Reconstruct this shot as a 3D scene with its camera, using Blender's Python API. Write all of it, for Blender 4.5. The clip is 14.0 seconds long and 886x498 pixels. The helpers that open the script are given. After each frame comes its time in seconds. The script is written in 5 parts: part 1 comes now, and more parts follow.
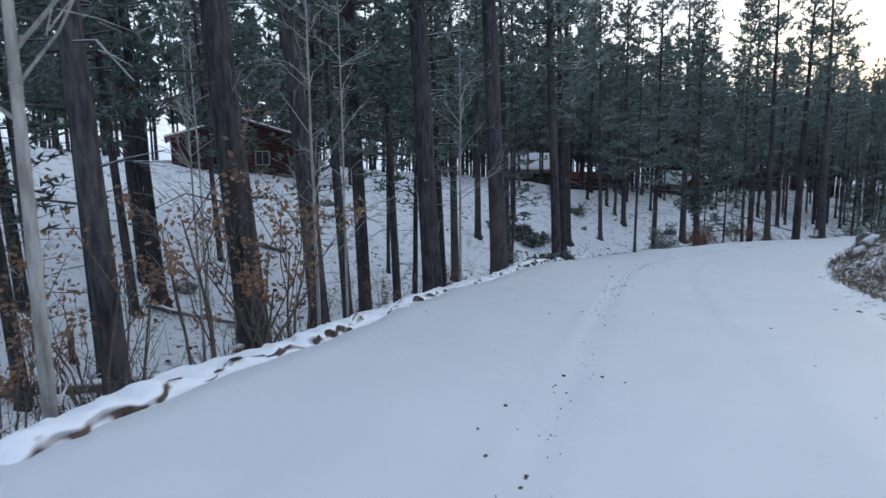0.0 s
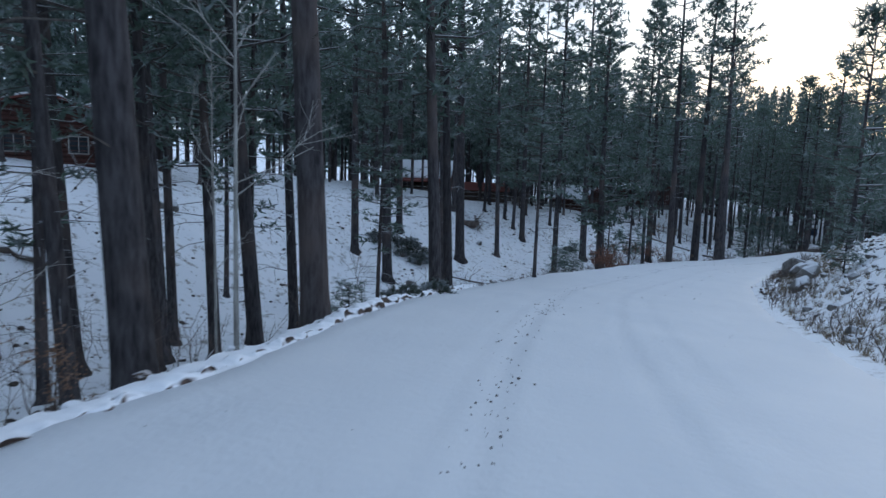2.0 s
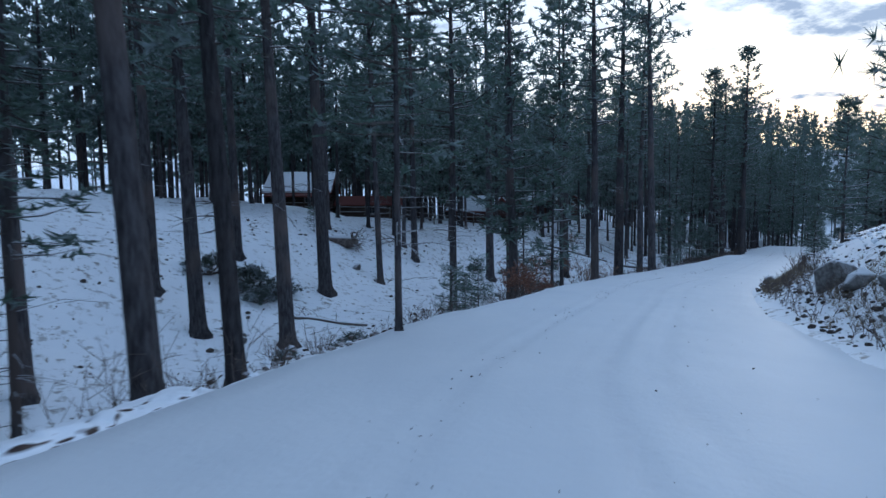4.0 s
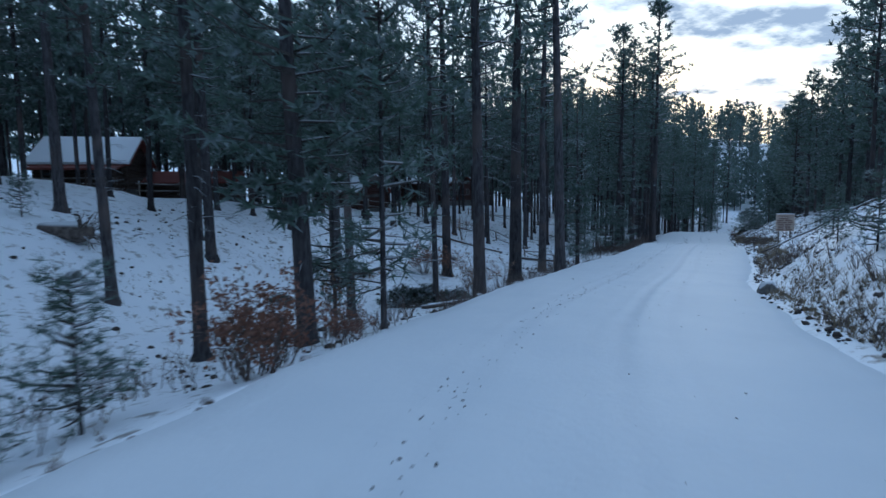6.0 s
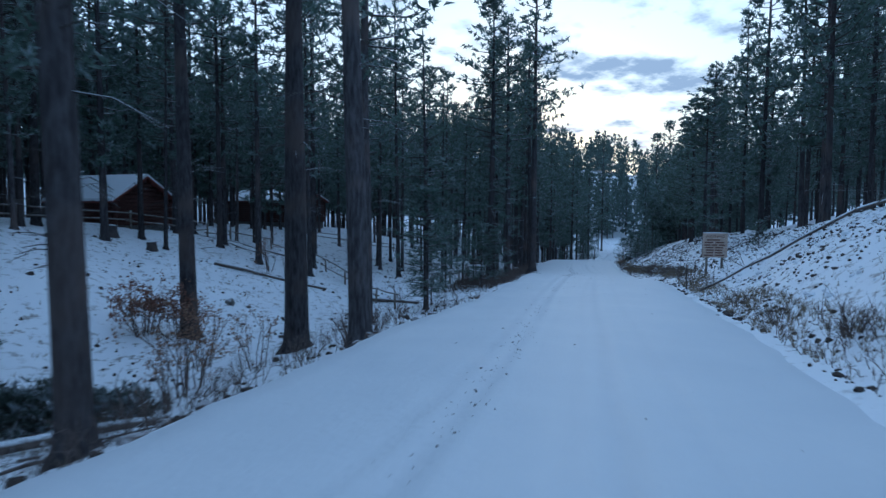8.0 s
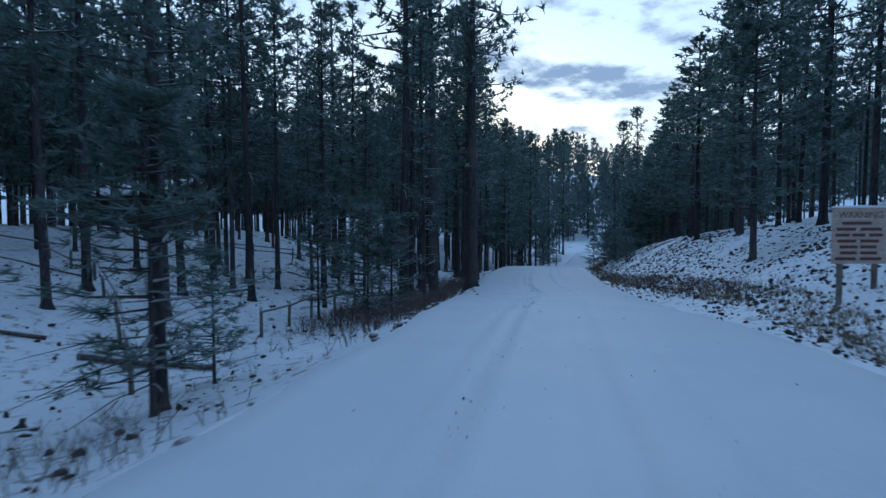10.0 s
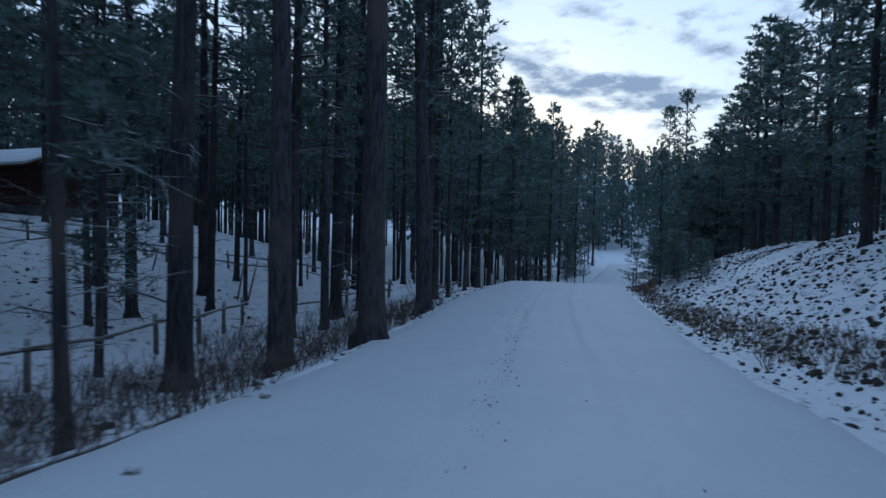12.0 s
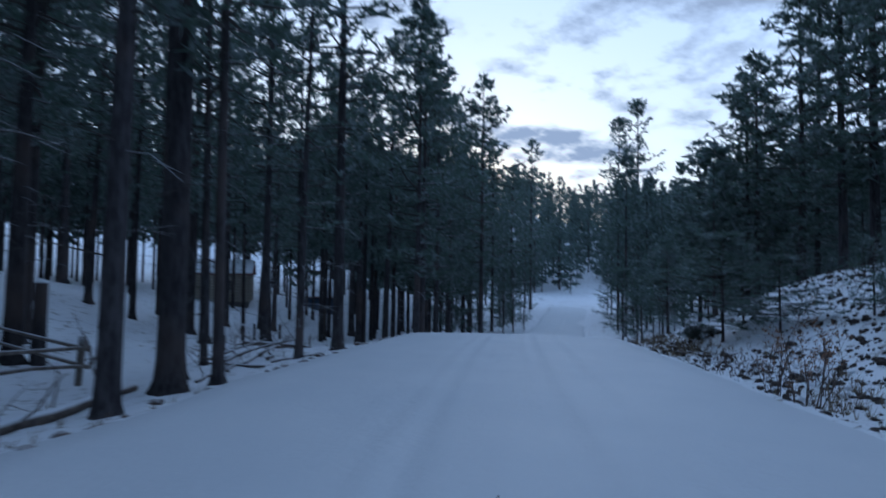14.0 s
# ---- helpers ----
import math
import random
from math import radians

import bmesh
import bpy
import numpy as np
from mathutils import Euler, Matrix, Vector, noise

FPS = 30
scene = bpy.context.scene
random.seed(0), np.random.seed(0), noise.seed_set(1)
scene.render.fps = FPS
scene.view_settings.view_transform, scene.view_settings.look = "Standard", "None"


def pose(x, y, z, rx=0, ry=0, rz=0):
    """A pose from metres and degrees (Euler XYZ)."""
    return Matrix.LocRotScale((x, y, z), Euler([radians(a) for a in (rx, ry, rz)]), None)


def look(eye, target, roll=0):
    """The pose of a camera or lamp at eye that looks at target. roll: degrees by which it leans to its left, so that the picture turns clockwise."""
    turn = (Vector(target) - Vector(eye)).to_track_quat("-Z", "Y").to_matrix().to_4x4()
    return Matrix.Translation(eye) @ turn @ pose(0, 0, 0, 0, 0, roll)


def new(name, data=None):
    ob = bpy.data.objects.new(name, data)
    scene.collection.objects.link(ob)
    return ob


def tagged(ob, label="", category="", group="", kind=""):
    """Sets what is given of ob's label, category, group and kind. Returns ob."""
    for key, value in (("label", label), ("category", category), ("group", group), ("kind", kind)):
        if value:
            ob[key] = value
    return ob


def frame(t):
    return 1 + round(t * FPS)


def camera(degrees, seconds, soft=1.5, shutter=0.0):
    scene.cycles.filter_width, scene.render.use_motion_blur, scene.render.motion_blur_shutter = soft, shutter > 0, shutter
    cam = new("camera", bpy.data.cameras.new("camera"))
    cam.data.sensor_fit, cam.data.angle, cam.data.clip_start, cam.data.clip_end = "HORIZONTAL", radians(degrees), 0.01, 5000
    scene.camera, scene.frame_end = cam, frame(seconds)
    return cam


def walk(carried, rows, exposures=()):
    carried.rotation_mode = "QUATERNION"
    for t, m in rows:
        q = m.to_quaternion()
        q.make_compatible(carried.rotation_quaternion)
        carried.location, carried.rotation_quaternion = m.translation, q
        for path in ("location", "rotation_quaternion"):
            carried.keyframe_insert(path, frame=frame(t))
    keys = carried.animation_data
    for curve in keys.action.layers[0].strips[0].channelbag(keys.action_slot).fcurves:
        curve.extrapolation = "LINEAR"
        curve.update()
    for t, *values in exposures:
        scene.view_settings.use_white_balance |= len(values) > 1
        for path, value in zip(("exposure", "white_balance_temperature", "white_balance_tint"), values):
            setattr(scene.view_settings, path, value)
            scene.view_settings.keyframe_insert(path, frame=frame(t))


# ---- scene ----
cam = camera(72.7, 14.0, soft=1.5, shutter=0.25)
PATH = [
    (0, (0.0, 0.0, 1.62), (-0.136, 1.973, 1.325), -0.4),
    (0.5, (0.379, 1.177, 1.566), (0.16, 3.142, 1.266), -3.6),
    (1, (0.696, 2.519, 1.49), (0.669, 4.498, 1.203), 3.0),
    (1.5, (1.198, 5.19, 1.19), (1.307, 7.168, 0.916), 2.2),
    (2, (1.771, 7.569, 0.97), (1.955, 9.544, 0.714), 2.0),
    (2.5, (2.54, 10.409, 0.76), (2.805, 12.381, 0.564), 1.2),
    (2.7, (2.79, 11.729, 0.601), (3.102, 13.696, 0.414), 1.0),
    (4.8, (8.917, 25.05, -1.071), (9.473, 26.962, -1.251), -0.4),
    (5, (9.8, 26.501, -1.182), (10.385, 28.404, -1.365), -0.2),
    (5.5, (11.91, 30.133, -1.528), (12.602, 32.0, -1.707), -0.5),
    (6, (14.253, 33.766, -1.895), (15.035, 35.595, -2.108), -0.4),
    (6.5, (16.9, 37.54, -2.147), (17.782, 39.323, -2.353), -0.8),
    (7, (19.831, 41.06, -2.637), (20.784, 42.808, -2.827), -0.3),
    (7.5, (23.011, 44.6, -3.021), (24.056, 46.297, -3.19), -0.3),
    (8, (26.688, 48.061, -3.441), (27.816, 49.708, -3.559), 0.4),
    (8.5, (30.502, 51.607, -3.84), (31.647, 53.242, -3.975), -2.9),
    (9, (33.944, 54.949, -4.196), (35.147, 56.543, -4.309), -2.5),
    (9.2, (35.393, 56.29, -4.339), (36.607, 57.875, -4.46), -1.7),
    (11.3, (52.725, 72.052, -5.297), (53.935, 73.643, -5.353), 1.2),
    (11.5, (54.545, 73.389, -5.468), (55.725, 75.003, -5.518), 1.9),
    (12, (58.77, 76.985, -5.959), (59.933, 78.611, -6.035), 1.3),
    (12.5, (62.999, 80.921, -6.534), (64.141, 82.558, -6.661), -1.3),
    (13, (67.078, 84.917, -6.974), (68.229, 86.55, -7.072), -2.7),
    (13.5, (71.404, 89.39, -7.421), (72.502, 91.039, -7.148), 2.1),
    (14, (75.375, 93.463, -7.779), (76.716, 94.945, -7.693), 0.9),
]
walk(cam, [(t, look(eye, target, roll)) for t, eye, target, roll in PATH], exposures=[
    (0.0, 0.43, 5670, 10), (0.5, 0.59, 5720, 10), (1.0, 0.57, 5670, 10), (2.0, 0.21, 5220, 8), (2.7, 0.15, 4970, 8), (5.0, -0.01, 4690, 5), (7.5, -0.04, 4450, 2),
    (9.0, -0.15, 4270, 2), (11.5, -0.37, 4520, 5), (13.0, -0.34, 4570, 7), (13.5, -0.15, 4520, 9), (14.0, -0.23, 4570, 9)])
# ---- daylight: a cloudy sky after sundown, brightest where the sun went behind the hill ----
SUN_AZIMUTH = 42.0  # degrees from +y towards +x


def daylight():
    world = bpy.data.worlds.new("sky")
    scene.world = world
    world.use_nodes = True
    n, link = world.node_tree.nodes, world.node_tree.links.new
    n.clear()
    out = n.new("ShaderNodeOutputWorld")
    sky = n.new("ShaderNodeTexSky")
    sky.sky_type, sky.sun_disc = "NISHITA", False
    sky.sun_elevation, sky.sun_rotation = radians(5), radians(SUN_AZIMUTH)
    sky.air_density, sky.dust_density = 1.0, 1.5
    clear = n.new("ShaderNodeBackground")
    clear.inputs["Strength"].default_value = 0.15
    link(sky.outputs["Color"], clear.inputs["Color"])
    # Clouds: flat banks seen from below, mapped on a plane high over the land.
    co = n.new("ShaderNodeTexCoord")
    split = n.new("ShaderNodeSeparateXYZ")
    link(co.outputs["Generated"], split.inputs[0])

    def math_node(kind, a, b=None):
        m = n.new("ShaderNodeMath")
        m.operation = kind
        for i, v in enumerate((a, b)):
            if isinstance(v, (int, float)):
                m.inputs[i].default_value = v
            elif v is not None:
                link(v, m.inputs[i])
        return m.outputs[0]

    high = math_node("ADD", math_node("MAXIMUM", split.outputs[2], 0.0), 0.16)
    plane = n.new("ShaderNodeCombineXYZ")
    link(math_node("DIVIDE", split.outputs[0], high), plane.inputs[0])
    link(math_node("DIVIDE", split.outputs[1], high), plane.inputs[1])
    noise_tex = n.new("ShaderNodeTexNoise")
    noise_tex.inputs["Scale"].default_value = 4.2
    noise_tex.inputs["Detail"].default_value = 9
    noise_tex.inputs["Roughness"].default_value = 0.6
    shift = n.new("ShaderNodeVectorMath")
    shift.inputs[1].default_value = (0.4, 3.1, 0.0)
    link(plane.outputs[0], shift.inputs[0])
    link(shift.outputs[0], noise_tex.inputs["Vector"])
    ramp = n.new("ShaderNodeValToRGB")
    ramp.color_ramp.elements[0].position, ramp.color_ramp.elements[1].position = 0.43, 0.72
    ramp.color_ramp.elements[0].color, ramp.color_ramp.elements[1].color = (0, 0, 0, 1), (1, 1, 1, 1)
    # The banks that stand over the road ahead: place on that plane, reach, weight.
    cover = math_node("SUBTRACT", math_node("MULTIPLY", noise_tex.outputs["Fac"], 1.5), 0.33)
    for at, reach, weight in (((2.08, 1.66), (0.34, 0.22), 0.26), ((1.62, 1.66), (0.3, 0.14), 0.2), ((2.26, 1.46), (0.22, 0.16), 0.16), ((2.58, 2.2), (0.4, 0.5), 0.12), ((1.40, 1.32), (0.1, 0.09), 0.24),
                              ((1.85, 1.19), (0.1, 0.07), 0.22), ((1.99, 1.16), (0.1, 0.07), 0.18), ((1.5, 0.68), (0.3, 0.26), 0.24), ((2.1, 1.98), (1.1, 0.12), -0.16), ((1.75, 1.4), (0.3, 0.1), -0.14)):
        off = n.new("ShaderNodeVectorMath")
        off.operation = "SUBTRACT"
        off.inputs[1].default_value = (*at, 0)
        link(plane.outputs[0], off.inputs[0])
        wide = n.new("ShaderNodeVectorMath")
        wide.operation = "DIVIDE"
        wide.inputs[1].default_value = (*reach, 1)
        link(off.outputs[0], wide.inputs[0])
        size = n.new("ShaderNodeVectorMath")
        size.operation = "LENGTH"
        link(wide.outputs[0], size.inputs[0])
        soft = n.new("ShaderNodeMapRange")
        soft.interpolation_type = "SMOOTHSTEP"
        for k, v in enumerate((0.0, 1.5, weight, 0.0), 1):
            soft.inputs[k].default_value = v
        link(size.outputs["Value"], soft.inputs[0])
        cover = math_node("ADD", cover, soft.outputs[0])
    link(cover, ramp.inputs[0])
    # Thin high veil between the banks: bright, warmer towards the sun.
    sunward = n.new("ShaderNodeVectorMath")
    sunward.operation = "DOT_PRODUCT"
    a = radians(SUN_AZIMUTH)
    sunward.inputs[1].default_value = (math.sin(a) * 0.995, math.cos(a) * 0.995, 0.1)
    low = n.new("ShaderNodeVectorMath")  # the warm light keeps near the horizon
    low.operation = "MULTIPLY"
    low.inputs[1].default_value = (1, 1, 2.2)
    flat = n.new("ShaderNodeVectorMath")
    flat.operation = "NORMALIZE"
    link(co.outputs["Generated"], low.inputs[0])
    link(low.outputs[0], flat.inputs[0])
    link(flat.outputs[0], sunward.inputs[0])
    glow = n.new("ShaderNodeValToRGB")
    stops = glow.color_ramp.elements
    stops[0].position, stops[0].color = 0.0, (0.54, 0.62, 0.73, 1)
    stops[1].position, stops[1].color = 1.0, (1.0, 0.80, 0.54, 1)
    e = stops.new(0.74)
    e.color = (0.80, 0.80, 0.79, 1)
    e = stops.new(0.93)
    e.color = (1.0, 0.92, 0.77, 1)
    link(sunward.outputs["Value"], glow.inputs[0])
    veil = n.new("ShaderNodeBackground")
    power = n.new("ShaderNodeMapRange")
    for k, v in enumerate((-1.0, 1.0, 1.02, 1.42), 1):
        power.inputs[k].default_value = v
    link(sunward.outputs["Value"], power.inputs[0])
    link(power.outputs[0], veil.inputs["Strength"])
    link(glow.outputs[0], veil.inputs["Color"])
    bank = n.new("ShaderNodeBackground")
    bank.inputs["Color"].default_value, bank.inputs["Strength"].default_value = (0.50, 0.50, 0.51, 1), 0.96
    one, two = n.new("ShaderNodeMixShader"), n.new("ShaderNodeMixShader")
    one.inputs[0].default_value = 0.8
    link(clear.outputs[0], one.inputs[1])
    link(veil.outputs[0], one.inputs[2])
    link(ramp.outputs[0], two.inputs[0])
    link(one.outputs[0], two.inputs[1])
    link(bank.outputs[0], two.inputs[2])
    link(two.outputs[0], out.inputs["Surface"])
    lamp = bpy.data.lights.new("sun", "SUN")
    lamp.energy, lamp.angle, lamp.color = 0.5, radians(12), (1.0, 0.86, 0.7)
    sun = new("sun", lamp)
    sun.matrix_world = look((math.sin(a), math.cos(a), 0.1), (0, 0, 0))


daylight()
# ---- materials ----
def material(name, rough=0.7, spec=0.3):
    m = bpy.data.materials.new(name)
    m.use_nodes = True
    n, link = m.node_tree.nodes, m.node_tree.links.new
    b = n["Principled BSDF"]
    b.inputs["Roughness"].default_value = rough
    b.inputs["Specular IOR Level"].default_value = spec
    return m, n, link, b


def place_vector(n, link, scale):
    """World places, stretched: textures keep their real size on things of every scale."""
    geo, mul = n.new("ShaderNodeNewGeometry"), n.new("ShaderNodeVectorMath")
    mul.operation = "MULTIPLY"
    mul.inputs[1].default_value = scale
    link(geo.outputs["Position"], mul.inputs[0])
    return mul.outputs[0]


def grain(n, link, scale, detail=4, rough=0.6, stretch=(1, 1, 1)):
    t = n.new("ShaderNodeTexNoise")
    t.inputs["Scale"].default_value, t.inputs["Detail"].default_value, t.inputs["Roughness"].default_value = scale, detail, rough
    link(place_vector(n, link, stretch), t.inputs["Vector"])
    return t.outputs["Fac"]


def ramp(n, link, value, *stops):
    r = n.new("ShaderNodeValToRGB")
    e = r.color_ramp.elements
    while len(e) < len(stops):
        e.new(0.5)
    for el, (at, c) in zip(e, stops):
        el.position, el.color = at, (*c, 1) if len(c) == 3 else c
    link(value, r.inputs[0])
    return r.outputs[0]


def mix(n, link, fac, a, b, how="MIX"):
    x = n.new("ShaderNodeMix")
    x.data_type, x.blend_type = "RGBA", how
    for socket, v in ((x.inputs[0], fac), (x.inputs[6], a), (x.inputs[7], b)):
        if isinstance(v, (int, float)):
            socket.default_value = v
        elif isinstance(v, tuple):
            socket.default_value = (*v, 1)
        else:
            link(v, socket)
    return x.outputs[2]


def relief(n, link, b, value, strength, distance):
    bump = n.new("ShaderNodeBump")
    bump.inputs["Strength"].default_value, bump.inputs["Distance"].default_value = strength, distance
    link(value, bump.inputs["Height"])
    link(bump.outputs[0], b.inputs["Normal"])


def facing_up(n, link, low, high):
    """1 where a surface lies flat enough to hold snow."""
    geo, split = n.new("ShaderNodeNewGeometry"), n.new("ShaderNodeSeparateXYZ")
    link(geo.outputs["Normal"], split.inputs[0])
    r = n.new("ShaderNodeMapRange")
    r.inputs[1].default_value, r.inputs[2].default_value = low, high
    link(split.outputs[2], r.inputs[0])
    return r.outputs[0]


def snow_material(name, litter=0.0, low=(0.74, 0.77, 0.82), high=(0.87, 0.88, 0.90)):
    m, n, link, b = material(name, 0.55, 0.25)
    fine, broad = grain(n, link, 9, 6), grain(n, link, 0.45, 3)
    white = mix(n, link, broad, low, high)
    if litter:
        # Needles, twigs and dead grass that poke through thin snow.
        spots = ramp(n, link, grain(n, link, 2.1, 8, 0.72), (0.55, (0, 0, 0)), (0.62, (1, 1, 1)))
        patch = ramp(n, link, grain(n, link, 0.22, 3), (0.28, (0.15, 0.15, 0.15)), (0.56, (1, 1, 1)))
        thin = mix(n, link, 1.0, spots, patch, "MULTIPLY")
        brown = mix(n, link, fine, (0.07, 0.055, 0.042), (0.22, 0.18, 0.135))
        amount = n.new("ShaderNodeMath")
        amount.operation = "MULTIPLY"
        amount.inputs[1].default_value = litter
        link(thin, amount.inputs[0])
        white = mix(n, link, amount.outputs[0], white, brown)
    link(white, b.inputs["Base Color"])
    relief(n, link, b, fine, 0.35, 0.03)
    return m


def bark_material(name, dark, light, snowy=0.0, rust=None):
    m, n, link, b = material(name, 0.9, 0.15)
    plates = grain(n, link, 5.5, 5, 0.6, (2.2, 2.2, 0.42))
    colour = ramp(n, link, plates, (0.36, dark), (0.62, light))
    if rust:
        colour = mix(n, link, ramp(n, link, grain(n, link, 0.5, 2), (0.5, (0, 0, 0)), (0.72, (1, 1, 1))), colour, rust)
    ob = n.new("ShaderNodeObjectInfo")
    shade = n.new("ShaderNodeMapRange")
    shade.inputs[3].default_value, shade.inputs[4].default_value = 0.75, 1.25
    link(ob.outputs["Random"], shade.inputs[0])
    vec = n.new("ShaderNodeVectorMath")
    vec.operation = "SCALE"
    link(colour, vec.inputs[0])
    link(shade.outputs[0], vec.inputs[3])
    colour = vec.outputs[0]
    if snowy:
        fac = n.new("ShaderNodeMath")
        fac.operation = "MULTIPLY"
        fac.inputs[1].default_value = snowy
        link(facing_up(n, link, 0.35, 0.75), fac.inputs[0])
        colour = mix(n, link, fac.outputs[0], colour, (0.8, 0.82, 0.86))
    link(colour, b.inputs["Base Color"])
    relief(n, link, b, plates, 0.8, 0.03)
    return m


def leaf_material(name, dark, light, snowy=0.0, sheer=0.5):
    m, n, link, b = material(name, 0.6, 0.25)
    geo = n.new("ShaderNodeNewGeometry")
    colour = mix(n, link, geo.outputs["Random Per Island"], dark, light)
    colour = mix(n, link, ramp(n, link, grain(n, link, 0.8, 2), (0.4, (0, 0, 0)), (0.7, (1, 1, 1))), colour, tuple(1.5 * c for c in dark))
    if snowy:
        hold = ramp(n, link, grain(n, link, 2.3, 4), (0.48, (0, 0, 0)), (0.64, (snowy, snowy, snowy)))
        colour = mix(n, link, hold, colour, (0.6, 0.64, 0.7))
    link(colour, b.inputs["Base Color"])
    soft = n.new("ShaderNodeBsdfTranslucent")
    link(colour, soft.inputs["Color"])
    both = n.new("ShaderNodeMixShader")
    both.inputs[0].default_value = sheer
    link(b.outputs[0], both.inputs[1])
    link(soft.outputs[0], both.inputs[2])
    link(both.outputs[0], n["Material Output"].inputs["Surface"])
    return m


def plain_material(name, a, b_colour, scale=6, rough=0.8, bump=0.3, stretch=(1, 1, 1), snowy=0.0):
    m, n, link, b = material(name, rough, 0.25)
    g = grain(n, link, scale, 5, 0.6, stretch)
    colour = ramp(n, link, g, (0.35, a), (0.65, b_colour))
    if snowy:
        fac = n.new("ShaderNodeMath")
        fac.operation = "MULTIPLY"
        fac.inputs[1].default_value = snowy
        link(facing_up(n, link, 0.45, 0.75), fac.inputs[0])
        colour = mix(n, link, fac.outputs[0], colour, (0.82, 0.84, 0.88))
    link(colour, b.inputs["Base Color"])
    relief(n, link, b, g, bump, 0.02)
    return m


SNOW_ROAD = snow_material("packed_snow", 0.0, (0.60, 0.63, 0.67), (0.71, 0.725, 0.745))


def worn_tracks(m):
    """Snow pressed grey where wheels ran, by the road's own worn value."""
    n, link = m.node_tree.nodes, m.node_tree.links.new
    b = n["Principled BSDF"]
    white = b.inputs["Base Color"].links[0].from_socket
    worn = n.new("ShaderNodeAttribute")
    worn.attribute_name = "worn"
    patchy = ramp(n, link, grain(n, link, 2.2, 5, 0.65), (0.3, (0.35, 0.35, 0.35)), (0.65, (1, 1, 1)))
    link(mix(n, link, mix(n, link, 1.0, worn.outputs["Fac"], patchy, "MULTIPLY"), white, (0.56, 0.58, 0.62)), b.inputs["Base Color"])


worn_tracks(SNOW_ROAD)
SNOW_GROUND = snow_material("thin_snow", 0.85)
SNOW = snow_material("fresh_snow")
BARK = bark_material("pine_bark", (0.026, 0.024, 0.026), (0.078, 0.072, 0.074), 0.0, (0.098, 0.078, 0.07))
BRANCH = bark_material("branch_bark", (0.04, 0.036, 0.034), (0.1, 0.09, 0.08), 0.4)
PALE_BARK = bark_material("aspen_bark", (0.22, 0.21, 0.19), (0.42, 0.41, 0.38))
NEEDLES = leaf_material("pine_needles", (0.075, 0.108, 0.088), (0.135, 0.178, 0.138), 0.34)
FAR_NEEDLES = leaf_material("far_pine_needles", (0.075, 0.105, 0.09), (0.13, 0.17, 0.14), 0.3)
OAK_LEAF = leaf_material("dry_oak_leaf", (0.16, 0.095, 0.06), (0.35, 0.225, 0.145), 0.0, 0.35)
RUST_LEAF = leaf_material("rust_leaf", (0.13, 0.065, 0.045), (0.27, 0.15, 0.10), 0.0, 0.35)
SAGE_LEAF = leaf_material("juniper_leaf", (0.06, 0.075, 0.065), (0.13, 0.148, 0.125), 0.7)
DRY_GRASS = leaf_material("dry_grass", (0.15, 0.12, 0.08), (0.29, 0.235, 0.16), 0.0, 0.2)
TWIG = plain_material("bare_twig", (0.065, 0.052, 0.046), (0.16, 0.125, 0.105), 8, 0.9)
EARTH = plain_material("bare_earth", (0.06, 0.045, 0.037), (0.16, 0.12, 0.095), 7, 0.95, 0.6, (1, 1, 1), 0.35)
VERGE = plain_material("frozen_verge", (0.04, 0.03, 0.027), (0.13, 0.095, 0.078), 9, 0.95, 0.7, (1, 1, 1), 1.0)
CLOD = plain_material("dark_clod", (0.03, 0.026, 0.024), (0.085, 0.07, 0.06), 9, 0.95, 0.6)
STONE = plain_material("stone", (0.07, 0.065, 0.06), (0.2, 0.19, 0.18), 7, 0.9, 0.5, (1, 1, 1), 0.75)
DEAD_WOOD = plain_material("dead_wood", (0.055, 0.045, 0.04), (0.17, 0.14, 0.12), 5, 0.9, 0.5, (1, 1, 1), 0.7)
RAIL_WOOD = plain_material("weathered_rail", (0.10, 0.085, 0.07), (0.24, 0.21, 0.18), 6, 0.9, 0.4, (1, 1, 1), 0.55)
PEBBLE = plain_material("dark_gravel", (0.03, 0.028, 0.026), (0.09, 0.08, 0.072), 30, 0.9, 0.3)
# ---- the lie of the land ----
# The road's middle line: x, y, height of the driving surface.
ROAD = [(-9.5, -40.0, 2.6), (-4.2, -20.0, 1.1), (-0.6, 0.0, 0.0), (0.9, 6.0, -0.45), (2.6, 12.0, -1.15),
        (5.3, 19.0, -1.95), (9.2, 26.8, -2.95), (14.2, 34.2, -3.72), (19.9, 41.2, -4.35), (26.7, 48.1, -5.15),
        (33.9, 55.0, -5.95), (43.4, 63.9, -6.6), (53.0, 72.4, -7.15), (62.6, 80.7, -8.2), (71.6, 89.7, -9.08),
        (80.5, 98.2, -9.55), (90.0, 106.6, -10.0), (98.0, 113.2, -10.7), (114.0, 125.5, -13.4), (138.0, 142.0, -14.6), (160.0, 157.0, -14.0),
        (184.0, 172.0, -12.8), (215.0, 186.0, -11.0)]


def spline(points, step):
    """A smooth line through the points, about step metres from one to the next."""
    p = np.array([points[0], *points, points[-1]], float)
    out = []
    for a, b, c, d in zip(p, p[1:], p[2:], p[3:]):
        n = max(2, int(np.linalg.norm((c - b)[:2]) / step))
        t = np.linspace(0, 1, n, endpoint=False)[:, None]
        out.append(0.5 * (2 * b + (c - a) * t + (2 * a - 5 * b + 4 * c - d) * t**2 + (3 * b - a - 3 * c + d) * t**3))
    return np.concatenate(out + [p[-1:]])


